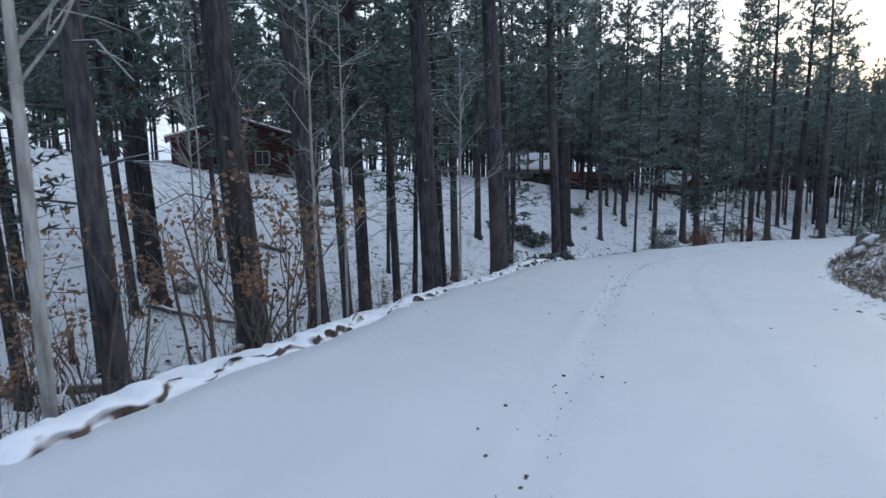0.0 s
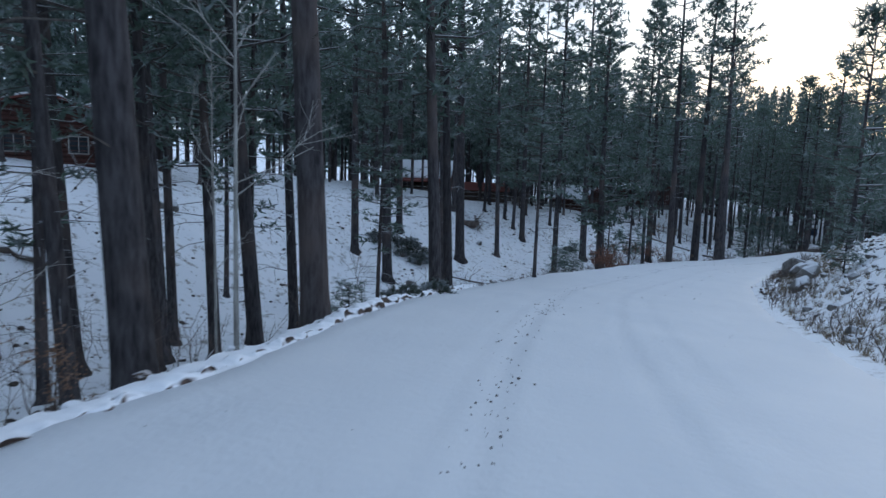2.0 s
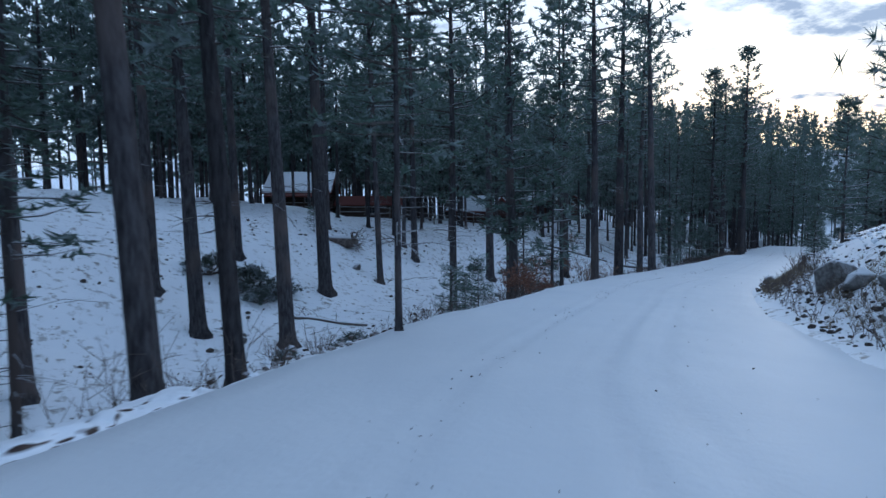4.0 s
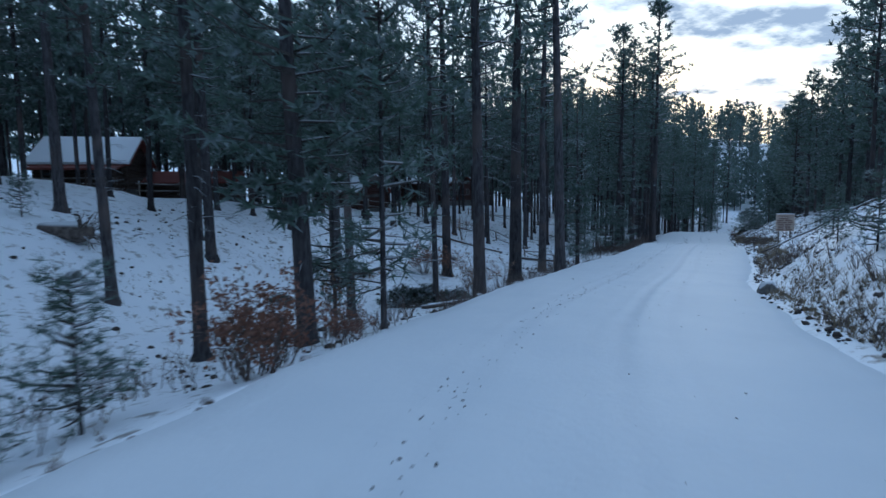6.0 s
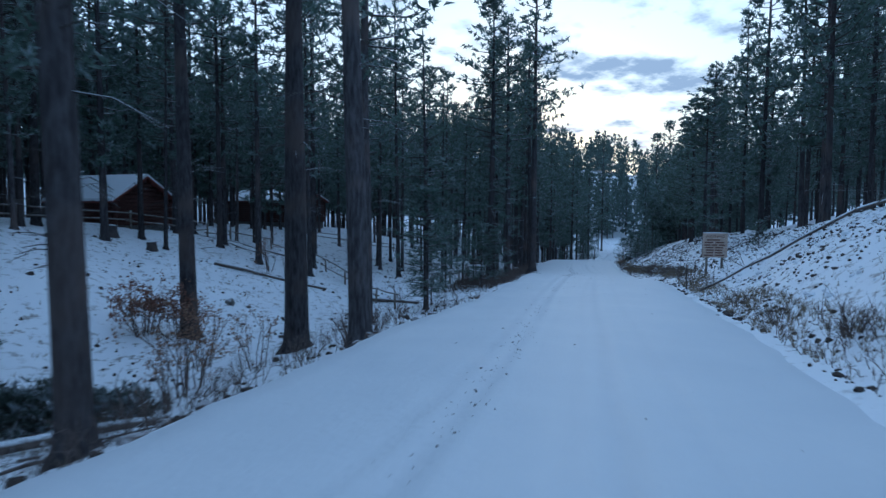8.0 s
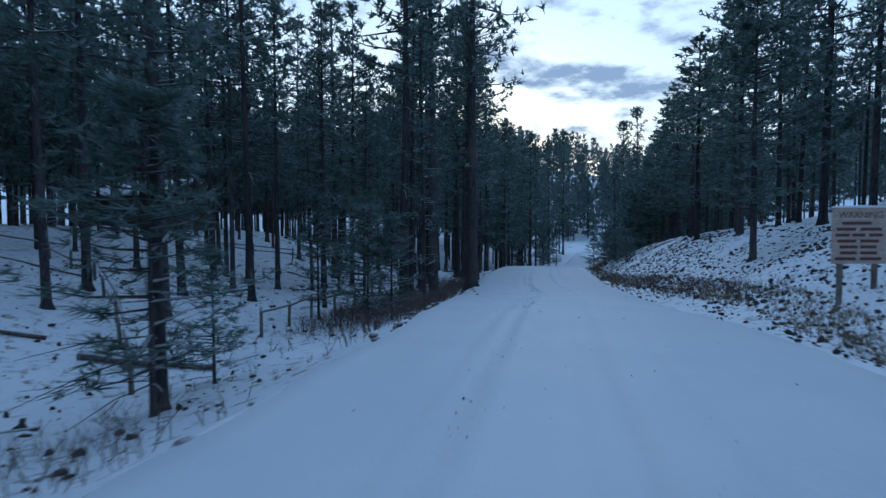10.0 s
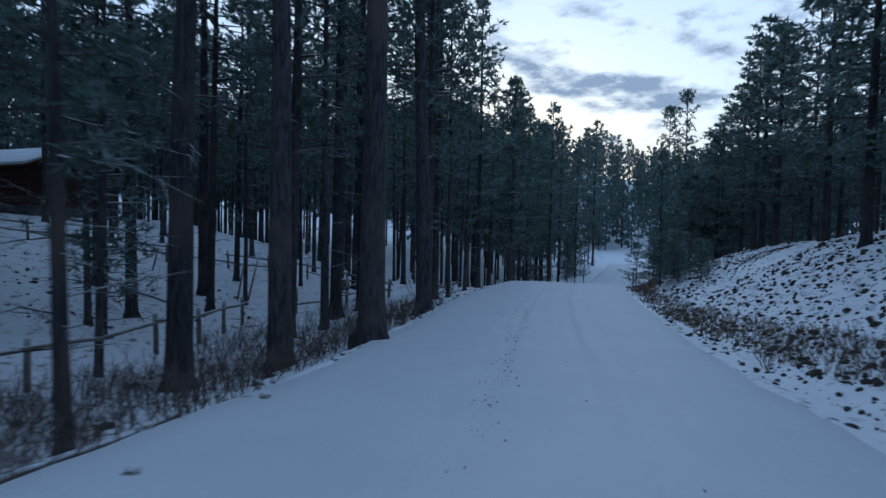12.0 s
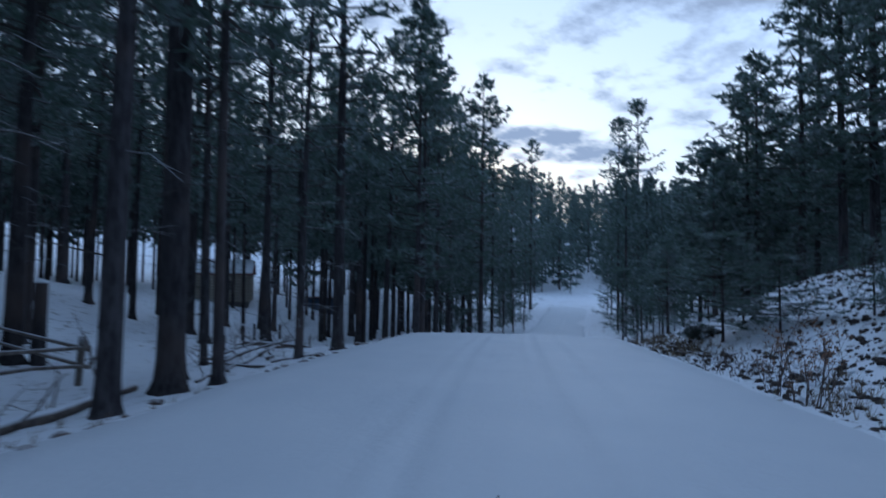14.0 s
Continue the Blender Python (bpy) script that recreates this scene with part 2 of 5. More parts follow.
LINE = spline(ROAD, 0.5)
AHEAD = np.gradient(LINE[:, :2], axis=0)
AHEAD /= np.linalg.norm(AHEAD, axis=1)[:, None]
S_AT = np.r_[0, np.cumsum(np.linalg.norm(np.diff(LINE[:, :2], axis=0), axis=1))]
S_AT -= S_AT[np.argmin(np.abs(LINE[:, 1]))]  # s = 0 where the drive begins


def lattice(ix, iy, seed):
    n = (ix.astype(np.int64) * 374761393 + iy.astype(np.int64) * 668265263 + seed * 982451653) & 0xFFFFFFFF
    n = ((n ^ (n >> 13)) * 1274126177) & 0xFFFFFFFF
    return ((n ^ (n >> 16)) & 0xFFFF) / 65535.0


def bumps(x, y, size, seed=0):
    """Smooth noise between -1 and 1."""
    x, y = np.asarray(x, float) / size, np.asarray(y, float) / size
    ix, iy = np.floor(x), np.floor(y)
    u, v = x - ix, y - iy
    u, v = u * u * (3 - 2 * u), v * v * (3 - 2 * v)
    a, b = lattice(ix, iy, seed), lattice(ix + 1, iy, seed)
    c, d = lattice(ix, iy + 1, seed), lattice(ix + 1, iy + 1, seed)
    return 2 * (a + (b - a) * u + (c - a) * v + (a - b - c + d) * u * v) - 1


def along(x, y):
    """For places: the way along the road, the way to the right of its middle, and the road's height there."""
    x, y = np.atleast_1d(np.asarray(x, float)), np.atleast_1d(np.asarray(y, float))
    near = np.empty(len(x), int)
    for n in range(0, len(x), 20000):
        dx, dy = x[n:n + 20000, None] - LINE[None, ::4, 0], y[n:n + 20000, None] - LINE[None, ::4, 1]
        near[n:n + 20000] = 4 * np.argmin(dx * dx + dy * dy, axis=1)
    off = np.stack([x, y], 1) - LINE[near, :2]
    lon = (off * AHEAD[near]).sum(1)
    lat = off[:, 0] * AHEAD[near, 1] - off[:, 1] * AHEAD[near, 0]
    s = S_AT[near] + np.clip(lon, -2, 2)
    return s, lat, np.interp(s, S_AT, LINE[:, 2])


# Cross sections: for stretches of the road, the height over the road at so many metres to its side.
LEFT_AT = [0, 3.9, 4.7, 6.5, 10, 13.5, 17, 20, 22, 24, 30, 38, 50, 70, 120, 260]
LEFT = {-30: [0, 0, -0.5, -1.3, -2.8, -3.6, -3.0, -1.6, -0.4, 0.8, 3.0, 4.4, 4.8, 4.6, 6, 14],
        25: [0, 0, -0.5, -1.2, -2.6, -3.6, -3.2, -1.9, -0.6, 0.8, 3.1, 4.6, 4.9, 4.6, 6, 14],
        60: [0, 0, -0.5, -1.1, -2.1, -2.7, -2.3, -1.2, -0.2, 0.8, 2.7, 4.3, 4.7, 4.5, 6, 14],
        85: [0, 0, -0.5, -1.2, -2.1, -2.4, -2.0, -1.0, -0.3, 0.5, 2.3, 2.9, 3.2, 3.2, 5, 13],
        115: [0, 0, -0.4, -0.9, -1.2, -1.0, -0.6, -0.2, 0.2, 0.7, 2.0, 3.6, 4.2, 4.4, 6, 15],
        150: [0, 0, -0.3, -0.5, -0.7, -0.5, -0.2, 0.2, 0.5, 0.9, 2.4, 3.8, 4.8, 5.2, 9, 20],
        260: [0, 0, -0.2, -0.3, -0.3, 0.0, 0.5, 1.0, 1.4, 1.8, 3.6, 5.2, 6.6, 10, 18, 34]}
RIGHT_AT = [0, 3.7, 4.4, 5.5, 7, 9, 12, 16, 22, 30, 50, 90, 260]
RIGHT = {-30: [0, 0, 0.0, 0.3, 0.9, 1.6, 2.2, 2.8, 3.4, 4, 6, 10, 22],
         22: [0, 0, 0.05, 0.9, 2.0, 2.8, 3.4, 3.9, 4.4, 5, 7, 12, 24],
         40: [0, 0, 0.15, 1.1, 2.25, 3.0, 3.7, 4.2, 4.7, 5.2, 7.5, 12.5, 25],
         60: [0, 0, 0.1, 1.1, 2.4, 3.4, 4.1, 4.6, 5.0, 5.5, 8, 13, 26],
         75: [0, 0, 0.0, 0.7, 1.9, 3.2, 4.1, 4.7, 5.2, 6, 8.8, 14, 28],
         88: [0, 0, -0.25, -0.1, 0.5, 1.9, 3.6, 4.6, 5.4, 6.2, 9, 15, 29],
         104: [0, 0, -0.2, 0.1, 0.7, 1.7, 3.2, 4.2, 5.0, 6, 9, 15, 30],
         128: [0, 0, -0.2, 0.1, 0.8, 1.8, 3.1, 4.0, 4.8, 6, 9, 15, 32],
         150: [0, 0, -0.2, 0.1, 0.7, 1.5, 2.6, 3.6, 4.6, 6, 9, 15, 32],
         172: [0, 0, -0.2, 0.0, 0.2, 0.5, 1.2, 2.0, 3.0, 4.5, 8, 15, 34],
         260: [0, 0, 0.0, 0.1, 0.2, 0.4, 0.9, 1.5, 2.4, 4, 8, 16, 36]}


# How far the road's two edges lie from its middle line.
EDGE_AT = [-34, 0, 8, 15, 21, 30, 40, 50, 57, 63, 70, 78, 88, 97, 104, 115, 127, 160, 200, 260]
LEFT_EDGE = [2.9, 2.8, 2.9, 3.3, 3.9, 4.1, 3.6, 3.3, 3.7, 4.0, 4.1, 3.3, 3.1, 3.7, 4.2, 4.3, 4.5, 4.0, 2.2, 2.0]
RIGHT_EDGE = [4.4, 4.5, 4.6, 4.65, 4.8, 4.8, 3.9, 3.5, 3.5, 3.5, 4.1, 4.5, 4.7, 3.6, 3.5, 4.1, 4.5, 4.4, 4.4, 4.4]


def edges(s):
    return np.interp(s, EDGE_AT, LEFT_EDGE), np.interp(s, EDGE_AT, RIGHT_EDGE)


def section(table, at, s, d):
    stretch = sorted(table)
    heights = np.array([np.interp(d, at, table[k]) for k in stretch])
    f = np.interp(s, stretch, np.arange(len(stretch)))
    i = np.minimum(f.astype(int), len(stretch) - 2)
    w = f - i
    w = w * w * (3 - 2 * w)
    n = np.arange(len(d))
    return heights[i, n] * (1 - w) + heights[i + 1, n] * w


def land(x, y):
    """The height of the ground at places off the road (under the road, a little below it)."""
    x, y = np.atleast_1d(np.asarray(x, float)), np.atleast_1d(np.asarray(y, float))
    s, d, z = along(x, y)
    left, right = edges(s)
    near = np.clip((13 - np.abs(d)) / 6, 0, 1)
    side = np.where(d < 0, section(LEFT, LEFT_AT, s, -d - (left - 3.9) * near), section(RIGHT, RIGHT_AT, s, d - (right - 3.7) * near))
    off = np.clip((np.where(d < 0, -d - left, d - right) - 0.3) / 4, 0, 1)
    rough = 0.35 * bumps(x, y, 9, 1) + 0.16 * bumps(x, y, 3.1, 2) + 0.06 * bumps(x, y, 1.1, 3) + 0.03 * bumps(x, y, 0.5, 4)
    far = np.clip((np.abs(d) - 40) / 60, 0, 1)
    ridge = np.clip(((x - 195) * 0.766 + (y - 176) * 0.643) / 135, 0, 1)  # the hill that closes the valley ahead
    return z + side + off * rough + far * 2.5 * bumps(x, y, 45, 5) + 25 * ridge * ridge * (3 - 2 * ridge)


def ground(x, y):
    return float(land(x, y)[0])
# ---- shapes ----
class Shape:
    """Corners and faces of one mesh, gathered piece by piece."""

    def __init__(self):
        self.v, self.f, self.m, self.count = [], [], [], 0

    def add(self, verts, faces, slot=0):
        self.v.append(np.asarray(verts, float).reshape(-1, 3))
        self.f += [tuple(i + self.count for i in face) for face in faces]
        self.m += [slot] * len(faces)
        self.count += len(self.v[-1])

    def tube(self, points, radii, sides=6, slot=0, cap=True):
        p = np.asarray(points, float)
        d = np.gradient(p, axis=0)
        d /= np.linalg.norm(d, axis=1)[:, None] + 1e-9
        ref = np.where(np.abs(d[:, 2:]) > 0.9, (1.0, 0, 0), (0, 0, 1.0))
        a = np.cross(d, ref)
        a /= np.linalg.norm(a, axis=1)[:, None] + 1e-9
        b = np.cross(d, a)
        ang = np.linspace(0, 2 * np.pi, sides, endpoint=False)
        r = np.asarray(radii, float)[:, None, None]
        v = p[:, None] + r * (np.cos(ang)[None, :, None] * a[:, None] + np.sin(ang)[None, :, None] * b[:, None])
        n = len(p)
        faces = [(i * sides + k, i * sides + (k + 1) % sides, (i + 1) * sides + (k + 1) % sides, (i + 1) * sides + k)
                 for i in range(n - 1) for k in range(sides)]
        if cap:
            faces += [tuple(range(sides))[::-1], tuple((n - 1) * sides + k for k in range(sides))]
        self.add(v, faces, slot)

    def box(self, x0, y0, z0, x1, y1, z1, slot=0):
        v = [(x, y, z) for z in (z0, z1) for y in (y0, y1) for x in (x0, x1)]
        self.add(v, [(0, 2, 3, 1), (4, 5, 7, 6), (0, 1, 5, 4), (2, 6, 7, 3), (0, 4, 6, 2), (1, 3, 7, 5)], slot)

    def blades(self, centres, ways, length, width, per, rng, slot=0, spread=0.8):
        """Tufts of thin blades that radiate from each centre about its way."""
        c, w = np.repeat(centres, per, 0), np.repeat(ways, per, 0)
        n = len(c)
        d = w + spread * rng.normal(size=(n, 3))
        d /= np.linalg.norm(d, axis=1)[:, None] + 1e-9
        side = np.cross(d, rng.normal(size=(n, 3)))
        side /= np.linalg.norm(side, axis=1)[:, None] + 1e-9
        ln = length * rng.uniform(0.6, 1.2, (n, 1))
        v = np.stack([c - side * width / 2, c + side * width / 2, c + d * ln], 1).reshape(-1, 3)
        self.add(v, [(3 * i, 3 * i + 1, 3 * i + 2) for i in range(n)], slot)

    def lump(self, centre, size, rng, slot=0, fine=False):
        """A rough stone or clod of 20 faces."""
        g = 1.618
        v = np.array([(-1, g, 0), (1, g, 0), (-1, -g, 0), (1, -g, 0), (0, -1, g), (0, 1, g), (0, -1, -g), (0, 1, -g),
                      (g, 0, -1), (g, 0, 1), (-g, 0, -1), (-g, 0, 1)]) / 1.9
        v = v @ np.array(Euler(rng.uniform(0, 6, 3)).to_matrix())
        f = [(0, 11, 5), (0, 5, 1), (0, 1, 7), (0, 7, 10), (0, 10, 11), (1, 5, 9), (5, 11, 4), (11, 10, 2), (10, 7, 6), (7, 1, 8),
             (3, 9, 4), (3, 4, 2), (3, 2, 6), (3, 6, 8), (3, 8, 9), (4, 9, 5), (2, 4, 11), (6, 2, 10), (8, 6, 7), (9, 8, 1)]
        if fine:
            v, f = list(v), [tuple(q) for q in f]
            mids, out = {}, []
            for a, b, c in f:
                m = []
                for p, q in ((a, b), (b, c), (c, a)):
                    key = (min(p, q), max(p, q))
                    if key not in mids:
                        mids[key] = len(v)
                        w = (v[p] + v[q]) / 2
                        v.append(w / np.linalg.norm(w) * np.linalg.norm(v[a]))
                    m.append(mids[key])
                out += [(a, m[0], m[2]), (m[0], b, m[1]), (m[2], m[1], c), tuple(m)]
            v, f = np.array(v), out
        v = v * (1 + 0.22 * rng.normal(size=(len(v), 1)).clip(-1.2, 1.2))
        self.add(np.asarray(centre) + v * size, f, slot)

    def mesh(self, name, materials, smooth=False):
        me = bpy.data.meshes.new(name)
        me.from_pydata(np.concatenate(self.v) if self.v else [], [], self.f)
        for m in materials:
            me.materials.append(m)
        me.polygons.foreach_set("material_index", self.m)
        if smooth:
            me.polygons.foreach_set("use_smooth", [True] * len(self.f))
        me.update()
        return me


def part(name, mesh, parent, label="", m=None):
    ob = new(name, mesh)
    ob.parent = parent
    if m is not None:
        ob.matrix_basis = m
    return tagged(ob, label)


def thing(name, label, category, m, group="", kind=""):
    ob = new(name)
    ob.empty_display_size = 0.2
    ob.matrix_basis = m
    return tagged(ob, label, category, group, kind)


def unit(v):
    return np.asarray(v, float) / (np.linalg.norm(v) + 1e-9)


# ---- trees ----
def trunk_mesh(seed, top=0.12, sides=14):
    """A trunk one metre high and one metre thick at breast height, for scaling."""
    rng = np.random.default_rng(seed)
    z = np.array([-0.012, 0.0, 0.012, 0.03, 0.06, 0.12, 0.2, 0.3, 0.42, 0.55, 0.7, 0.85, 1.0])
    r = 0.5 * (1.02 - (1 - top) * z.clip(0) ** 1.1) * (1 + 0.42 * np.exp(-z.clip(0) / 0.011))
    wob = np.cumsum(rng.normal(0, 0.05, (len(z), 2)), axis=0) * z[:, None].clip(0, 0.4) * 2.0
    s = Shape()
    ang = np.linspace(0, 2 * np.pi, sides, endpoint=False)
    flute = 1 + 0.05 * np.sin(3 * ang + rng.uniform(0, 6)) + 0.035 * np.sin(5 * ang + rng.uniform(0, 6))
    root = 1 + 0.3 * np.clip(np.sin(4 * ang + rng.uniform(0, 6)), 0, 1)
    verts = []
    for i in range(len(z)):
        k = flute * (root if i < 2 else 1) * r[i]
        verts += [(wob[i, 0] + k[j] * math.cos(ang[j]), wob[i, 1] + k[j] * math.sin(ang[j]), z[i]) for j in range(sides)]
    n = len(z)
    faces = [(i * sides + k, i * sides + (k + 1) % sides, (i + 1) * sides + (k + 1) % sides, (i + 1) * sides + k)
             for i in range(n - 1) for k in range(sides)]
    s.add(verts, faces + [tuple((n - 1) * sides + k for k in range(sides))])
    return s


def crown_mesh(seed, tall=24.0, base=0.45, reach=3.0, limbs=60, tufts=9, per=8, blade=0.34, wide=0.045, dead=14, dead_low=0.15, gappy=0.25, cone=0.6, limb_wood=True, puff=1.15):
    """Limbs with needle tufts (and dead limbs below them) of a pine, tall metres high."""
    rng = np.random.default_rng(seed)
    s = Shape()
    hs = np.sort(rng.uniform(base, 0.985, limbs))
    turn = rng.uniform(0, 6.28)
    lean = rng.uniform(0.55, 1.15, 12)  # some sides are fuller than others
    centres, ways = [], []
    for k, h in enumerate(hs):
        turn += 2.4 + rng.normal(0, 0.4)
        if rng.random() < gappy and h < 0.9:
            continue
        f = (h - base) / (1 - base)
        shape = (1 - f ** 1.7) ** cone * (0.4 + 0.6 * min(1, f / 0.25))
        ln = max(0.35, reach * shape * rng.uniform(0.6, 1.15) * lean[int(turn % 6.28 / 6.28 * 12) % 12])
        up = 0.05 + 0.5 * f + rng.normal(0, 0.13)
        root = np.array([0, 0, h * tall])
        d = unit((math.cos(turn), math.sin(turn), up))
        mid = root + d * ln * 0.55 + (0, 0, -0.05 * ln)
        tip = root + d * ln + (0, 0, 0.07 * ln)
        if limb_wood:
            s.tube([root, mid, tip], [0.035 + 0.012 * ln, 0.02 + 0.006 * ln, 0.008], 3, 0, False)
        side = np.cross(d, (0, 0, 1))
        number = max(3, int(tufts * (0.5 + 0.6 * ln / reach)))
        for t in np.linspace(0.38, 1.02, number):
            p = mid + (tip - mid) * ((t - 0.55) / 0.45) if t > 0.55 else root + (mid - root) * (t / 0.55)
            out = rng.uniform(-1, 1) * 0.42 * ln * (1.2 - t) + rng.normal(0, 0.14)
            q = p + side * out + d * abs(out) * 0.4 + (0, 0, rng.normal(0.05, 0.12))
            centres.append(q)
            ways.append(unit(d * 0.7 + side * np.sign(out) * 0.5 + (0, 0, 0.45)))
    for _ in range(5):
        centres.append((rng.normal(0, 0.15), rng.normal(0, 0.15), tall * rng.uniform(0.965, 1.0)))
        ways.append((0, 0, 1.0))
    s.blades(np.array(centres), np.array(ways), blade, wide, per, rng, 1, puff)
    for _ in range(dead):
        h = rng.uniform(dead_low, base + 0.1)
        a, ln = rng.uniform(0, 6.28), rng.uniform(0.5, 2.2) * min(1, reach / 2.5)
        d = np.array([math.cos(a), math.sin(a), rng.uniform(-0.35, 0.2)])
        root = np.array([0, 0, h * tall])
        mid = root + d * ln * 0.5 + (0, 0, 0.06 * ln)
        s.tube([root, mid, root + d * ln + (0, 0, rng.uniform(-0.2, 0.1) * ln)], [0.021, 0.013, 0.005], 3, 0, False)
        for _ in range(2):
            q = root + d * ln * rng.uniform(0.4, 0.8)
            e = unit(d + rng.normal(0, 0.6, 3)) * ln * 0.35
            s.tube([q, q + e * 0.5, q + e], [0.011, 0.007, 0.003], 3, 0, False)
    return s


TRUNKS = [trunk_mesh(k).mesh("trunk", [BARK], True) for k in range(5)]
THIN_TRUNKS = [trunk_mesh(20 + k, 0.1, 8).mesh("trunk", [BARK], True) for k in range(3)]
WOODY = [BRANCH, NEEDLES]
CROWNS = {
    "tall": [crown_mesh(k, 24, 0.31, 3.4, 84, 10, 6, 0.40, 0.125, 14, 0.12, 0.2, 0.75) for k in (1, 2, 3)],
    "high": [crown_mesh(k, 24, 0.42, 3.7, 74, 10, 6, 0.41, 0.13, 14, 0.18, 0.2, 0.65) for k in (4, 5)],
    "thin": [crown_mesh(k, 24, 0.26, 2.3, 66, 8, 6, 0.36, 0.115, 22, 0.08, 0.22, 0.8) for k in (6, 7, 8)],
    "full": [crown_mesh(k, 24, 0.18, 3.8, 92, 10, 6, 0.48, 0.165, 10, 0.05, 0.2, 0.62) for k in (9, 10, 11)],
    "young": [crown_mesh(k, 8, 0.16, 1.8, 60, 9, 9, 0.32, 0.04, 8, 0.06, 0.12, 1.0) for k in (12, 13)],
    "small": [crown_mesh(k, 3, 0.10, 0.85, 40, 8, 10, 0.20, 0.02, 0, 0.05, 0.08, 1.0) for k in (14, 15, 16)],
    "far": [crown_mesh(k, 20, 0.27, 3.7, 42, 6, 3, 0.9, 0.46, 0, 0.1, 0.08, 0.85, False) for k in (18, 19, 20, 21)],
    "ridge": [crown_mesh(k, 20, 0.08, 3.9, 28, 4, 3, 1.6, 0.7, 0, 0.1, 0.05, 0.85, False) for k in (22, 23)],
}
TALL = {"young": 8.0, "small": 3.0, "far": 20.0, "ridge": 20.0}
CROWN_MESH = {k: [c.mesh("crown", WOODY) for c in v] for k, v in CROWNS.items()}
TREE_LABEL = {
    "tall": "tall ponderosa pine with a bare lower trunk and open crown",
    "high": "old ponderosa pine with thick dark trunk and high crown",
    "thin": "slender dark pine with dead snow-dusted lower limbs",
    "full": "dense dark green pine with limbs low on the trunk",
    "young": "young green pine with snow-dusted limbs to the ground",
    "small": "small green pine sapling standing in the snow",
    "far": "dense dark green pine in the woods"}


def pine(x, y, tall, thick, kind="tall", lean=(0.0, 0.0), rng=random.Random(5), z=None, wide=1.0, group="pines of the wood"):
    """A pine on the ground: its height, its thickness at breast height, and by how many degrees it leans."""
    z = ground(x, y) if z is None else z
    turn = rng.uniform(0, 360)
    base = pose(x, y, z - 0.05, lean[0], lean[1], 0)
    tree = thing("pine_sapling" if kind == "small" else "pine", TREE_LABEL[kind], "sapling" if kind == "small" else "tree", base,
                 "pine saplings" if kind == "small" else group)
    trunks = TRUNKS if thick > 0.22 else THIN_TRUNKS
    part("trunk", rng.choice(trunks), tree, "", pose(0, 0, 0, 0, 0, turn) @ Matrix.Diagonal((thick, thick, tall, 1)))
    k = tall / TALL.get(kind, 24.0)
    w = (0.35 * k + 0.65) * wide
    part("crown", rng.choice(CROWN_MESH[kind]), tree, "", pose(0, 0, 0, 0, 0, turn) @ Matrix.Diagonal((w, w, k, 1)))
    return tree
# ---- ground and road ----
def steps_out(lo, hi, fine, far):
    """Even steps between lo and hi, then ever longer ones out to far on both sides."""
    inner = np.arange(lo, hi + fine / 2, fine)
    outer = [fine * 2]
    while outer[-1] < far:
        outer.append(outer[-1] * 1.22 + fine)
    outer = np.array(outer)
    return np.r_[lo - outer[::-1], inner, hi + outer]


def build_ground():
    xs, ys = steps_out(-34, 104, 0.5, 2600), steps_out(-12, 128, 0.5, 2600)
    gx, gy = np.meshgrid(xs, ys)
    x, y = gx.ravel(), gy.ravel()
    z = land(x, y)
    s, d, _ = along(x, y)
    left, right = edges(s)
    under = np.clip((np.where(d < 0, left + d, right - d) + 0.1) / 0.5, 0, 1) * (s > -34) * (s < 245)
    z = z - 0.16 * under
    nx, ny = len(xs), len(ys)
    i = np.arange(nx * ny).reshape(ny, nx)
    faces = np.stack([i[:-1, :-1], i[:-1, 1:], i[1:, 1:], i[1:, :-1]], -1).reshape(-1, 4)
    me = bpy.data.meshes.new("ground")
    me.from_pydata(np.stack([x, y, z], 1), [], faces.tolist())
    me.materials.append(SNOW_GROUND)
    me.polygons.foreach_set("use_smooth", [True] * len(faces))
    tagged(new("ground", me), "forest floor under thin snow with needles and twigs", "ground", "", "structure")


def wheel_track(s):
    """Where the left wheels run, to the right of the middle line."""
    return np.interp(s, [-34, 5, 12, 16, 20, 29, 40, 48, 57, 71, 90, 240], [0.3, 0.14, -0.02, -0.3, -0.6, -1.2, -0.95, -1.3, -1.3, -0.9, -0.8, -0.8])


def road_height(s, d, over):
    """Over the middle line's height: a low crown, shallow ruts, and soft shoulders. over: how far past the edge."""
    h = 0.05 - 0.004 * d * d
    sway = wheel_track(s)
    for at, deep in ((0.0, 0.035), (1.68, 0.042), (-0.45, 0.016), (1.3, 0.016), (2.5, 0.018)):
        deep = deep * (0.65 + 0.35 * bumps(s, 0 * s + at, 9, 36)) * np.interp(s, [0, 12, 26], [0.35, 0.5, 1])
        h = h - deep * np.exp(-(((d - at - sway) / 0.15) ** 2)) + 0.4 * deep * np.exp(-(((d - at - sway - 0.27) / 0.1) ** 2))
    h = h + 0.012 * bumps(s * 0.6, d, 0.5, 34) + 0.006 * bumps(s, d, 0.17, 35)
    return h - 1.05 * np.clip(over, 0, 1) ** 1.15


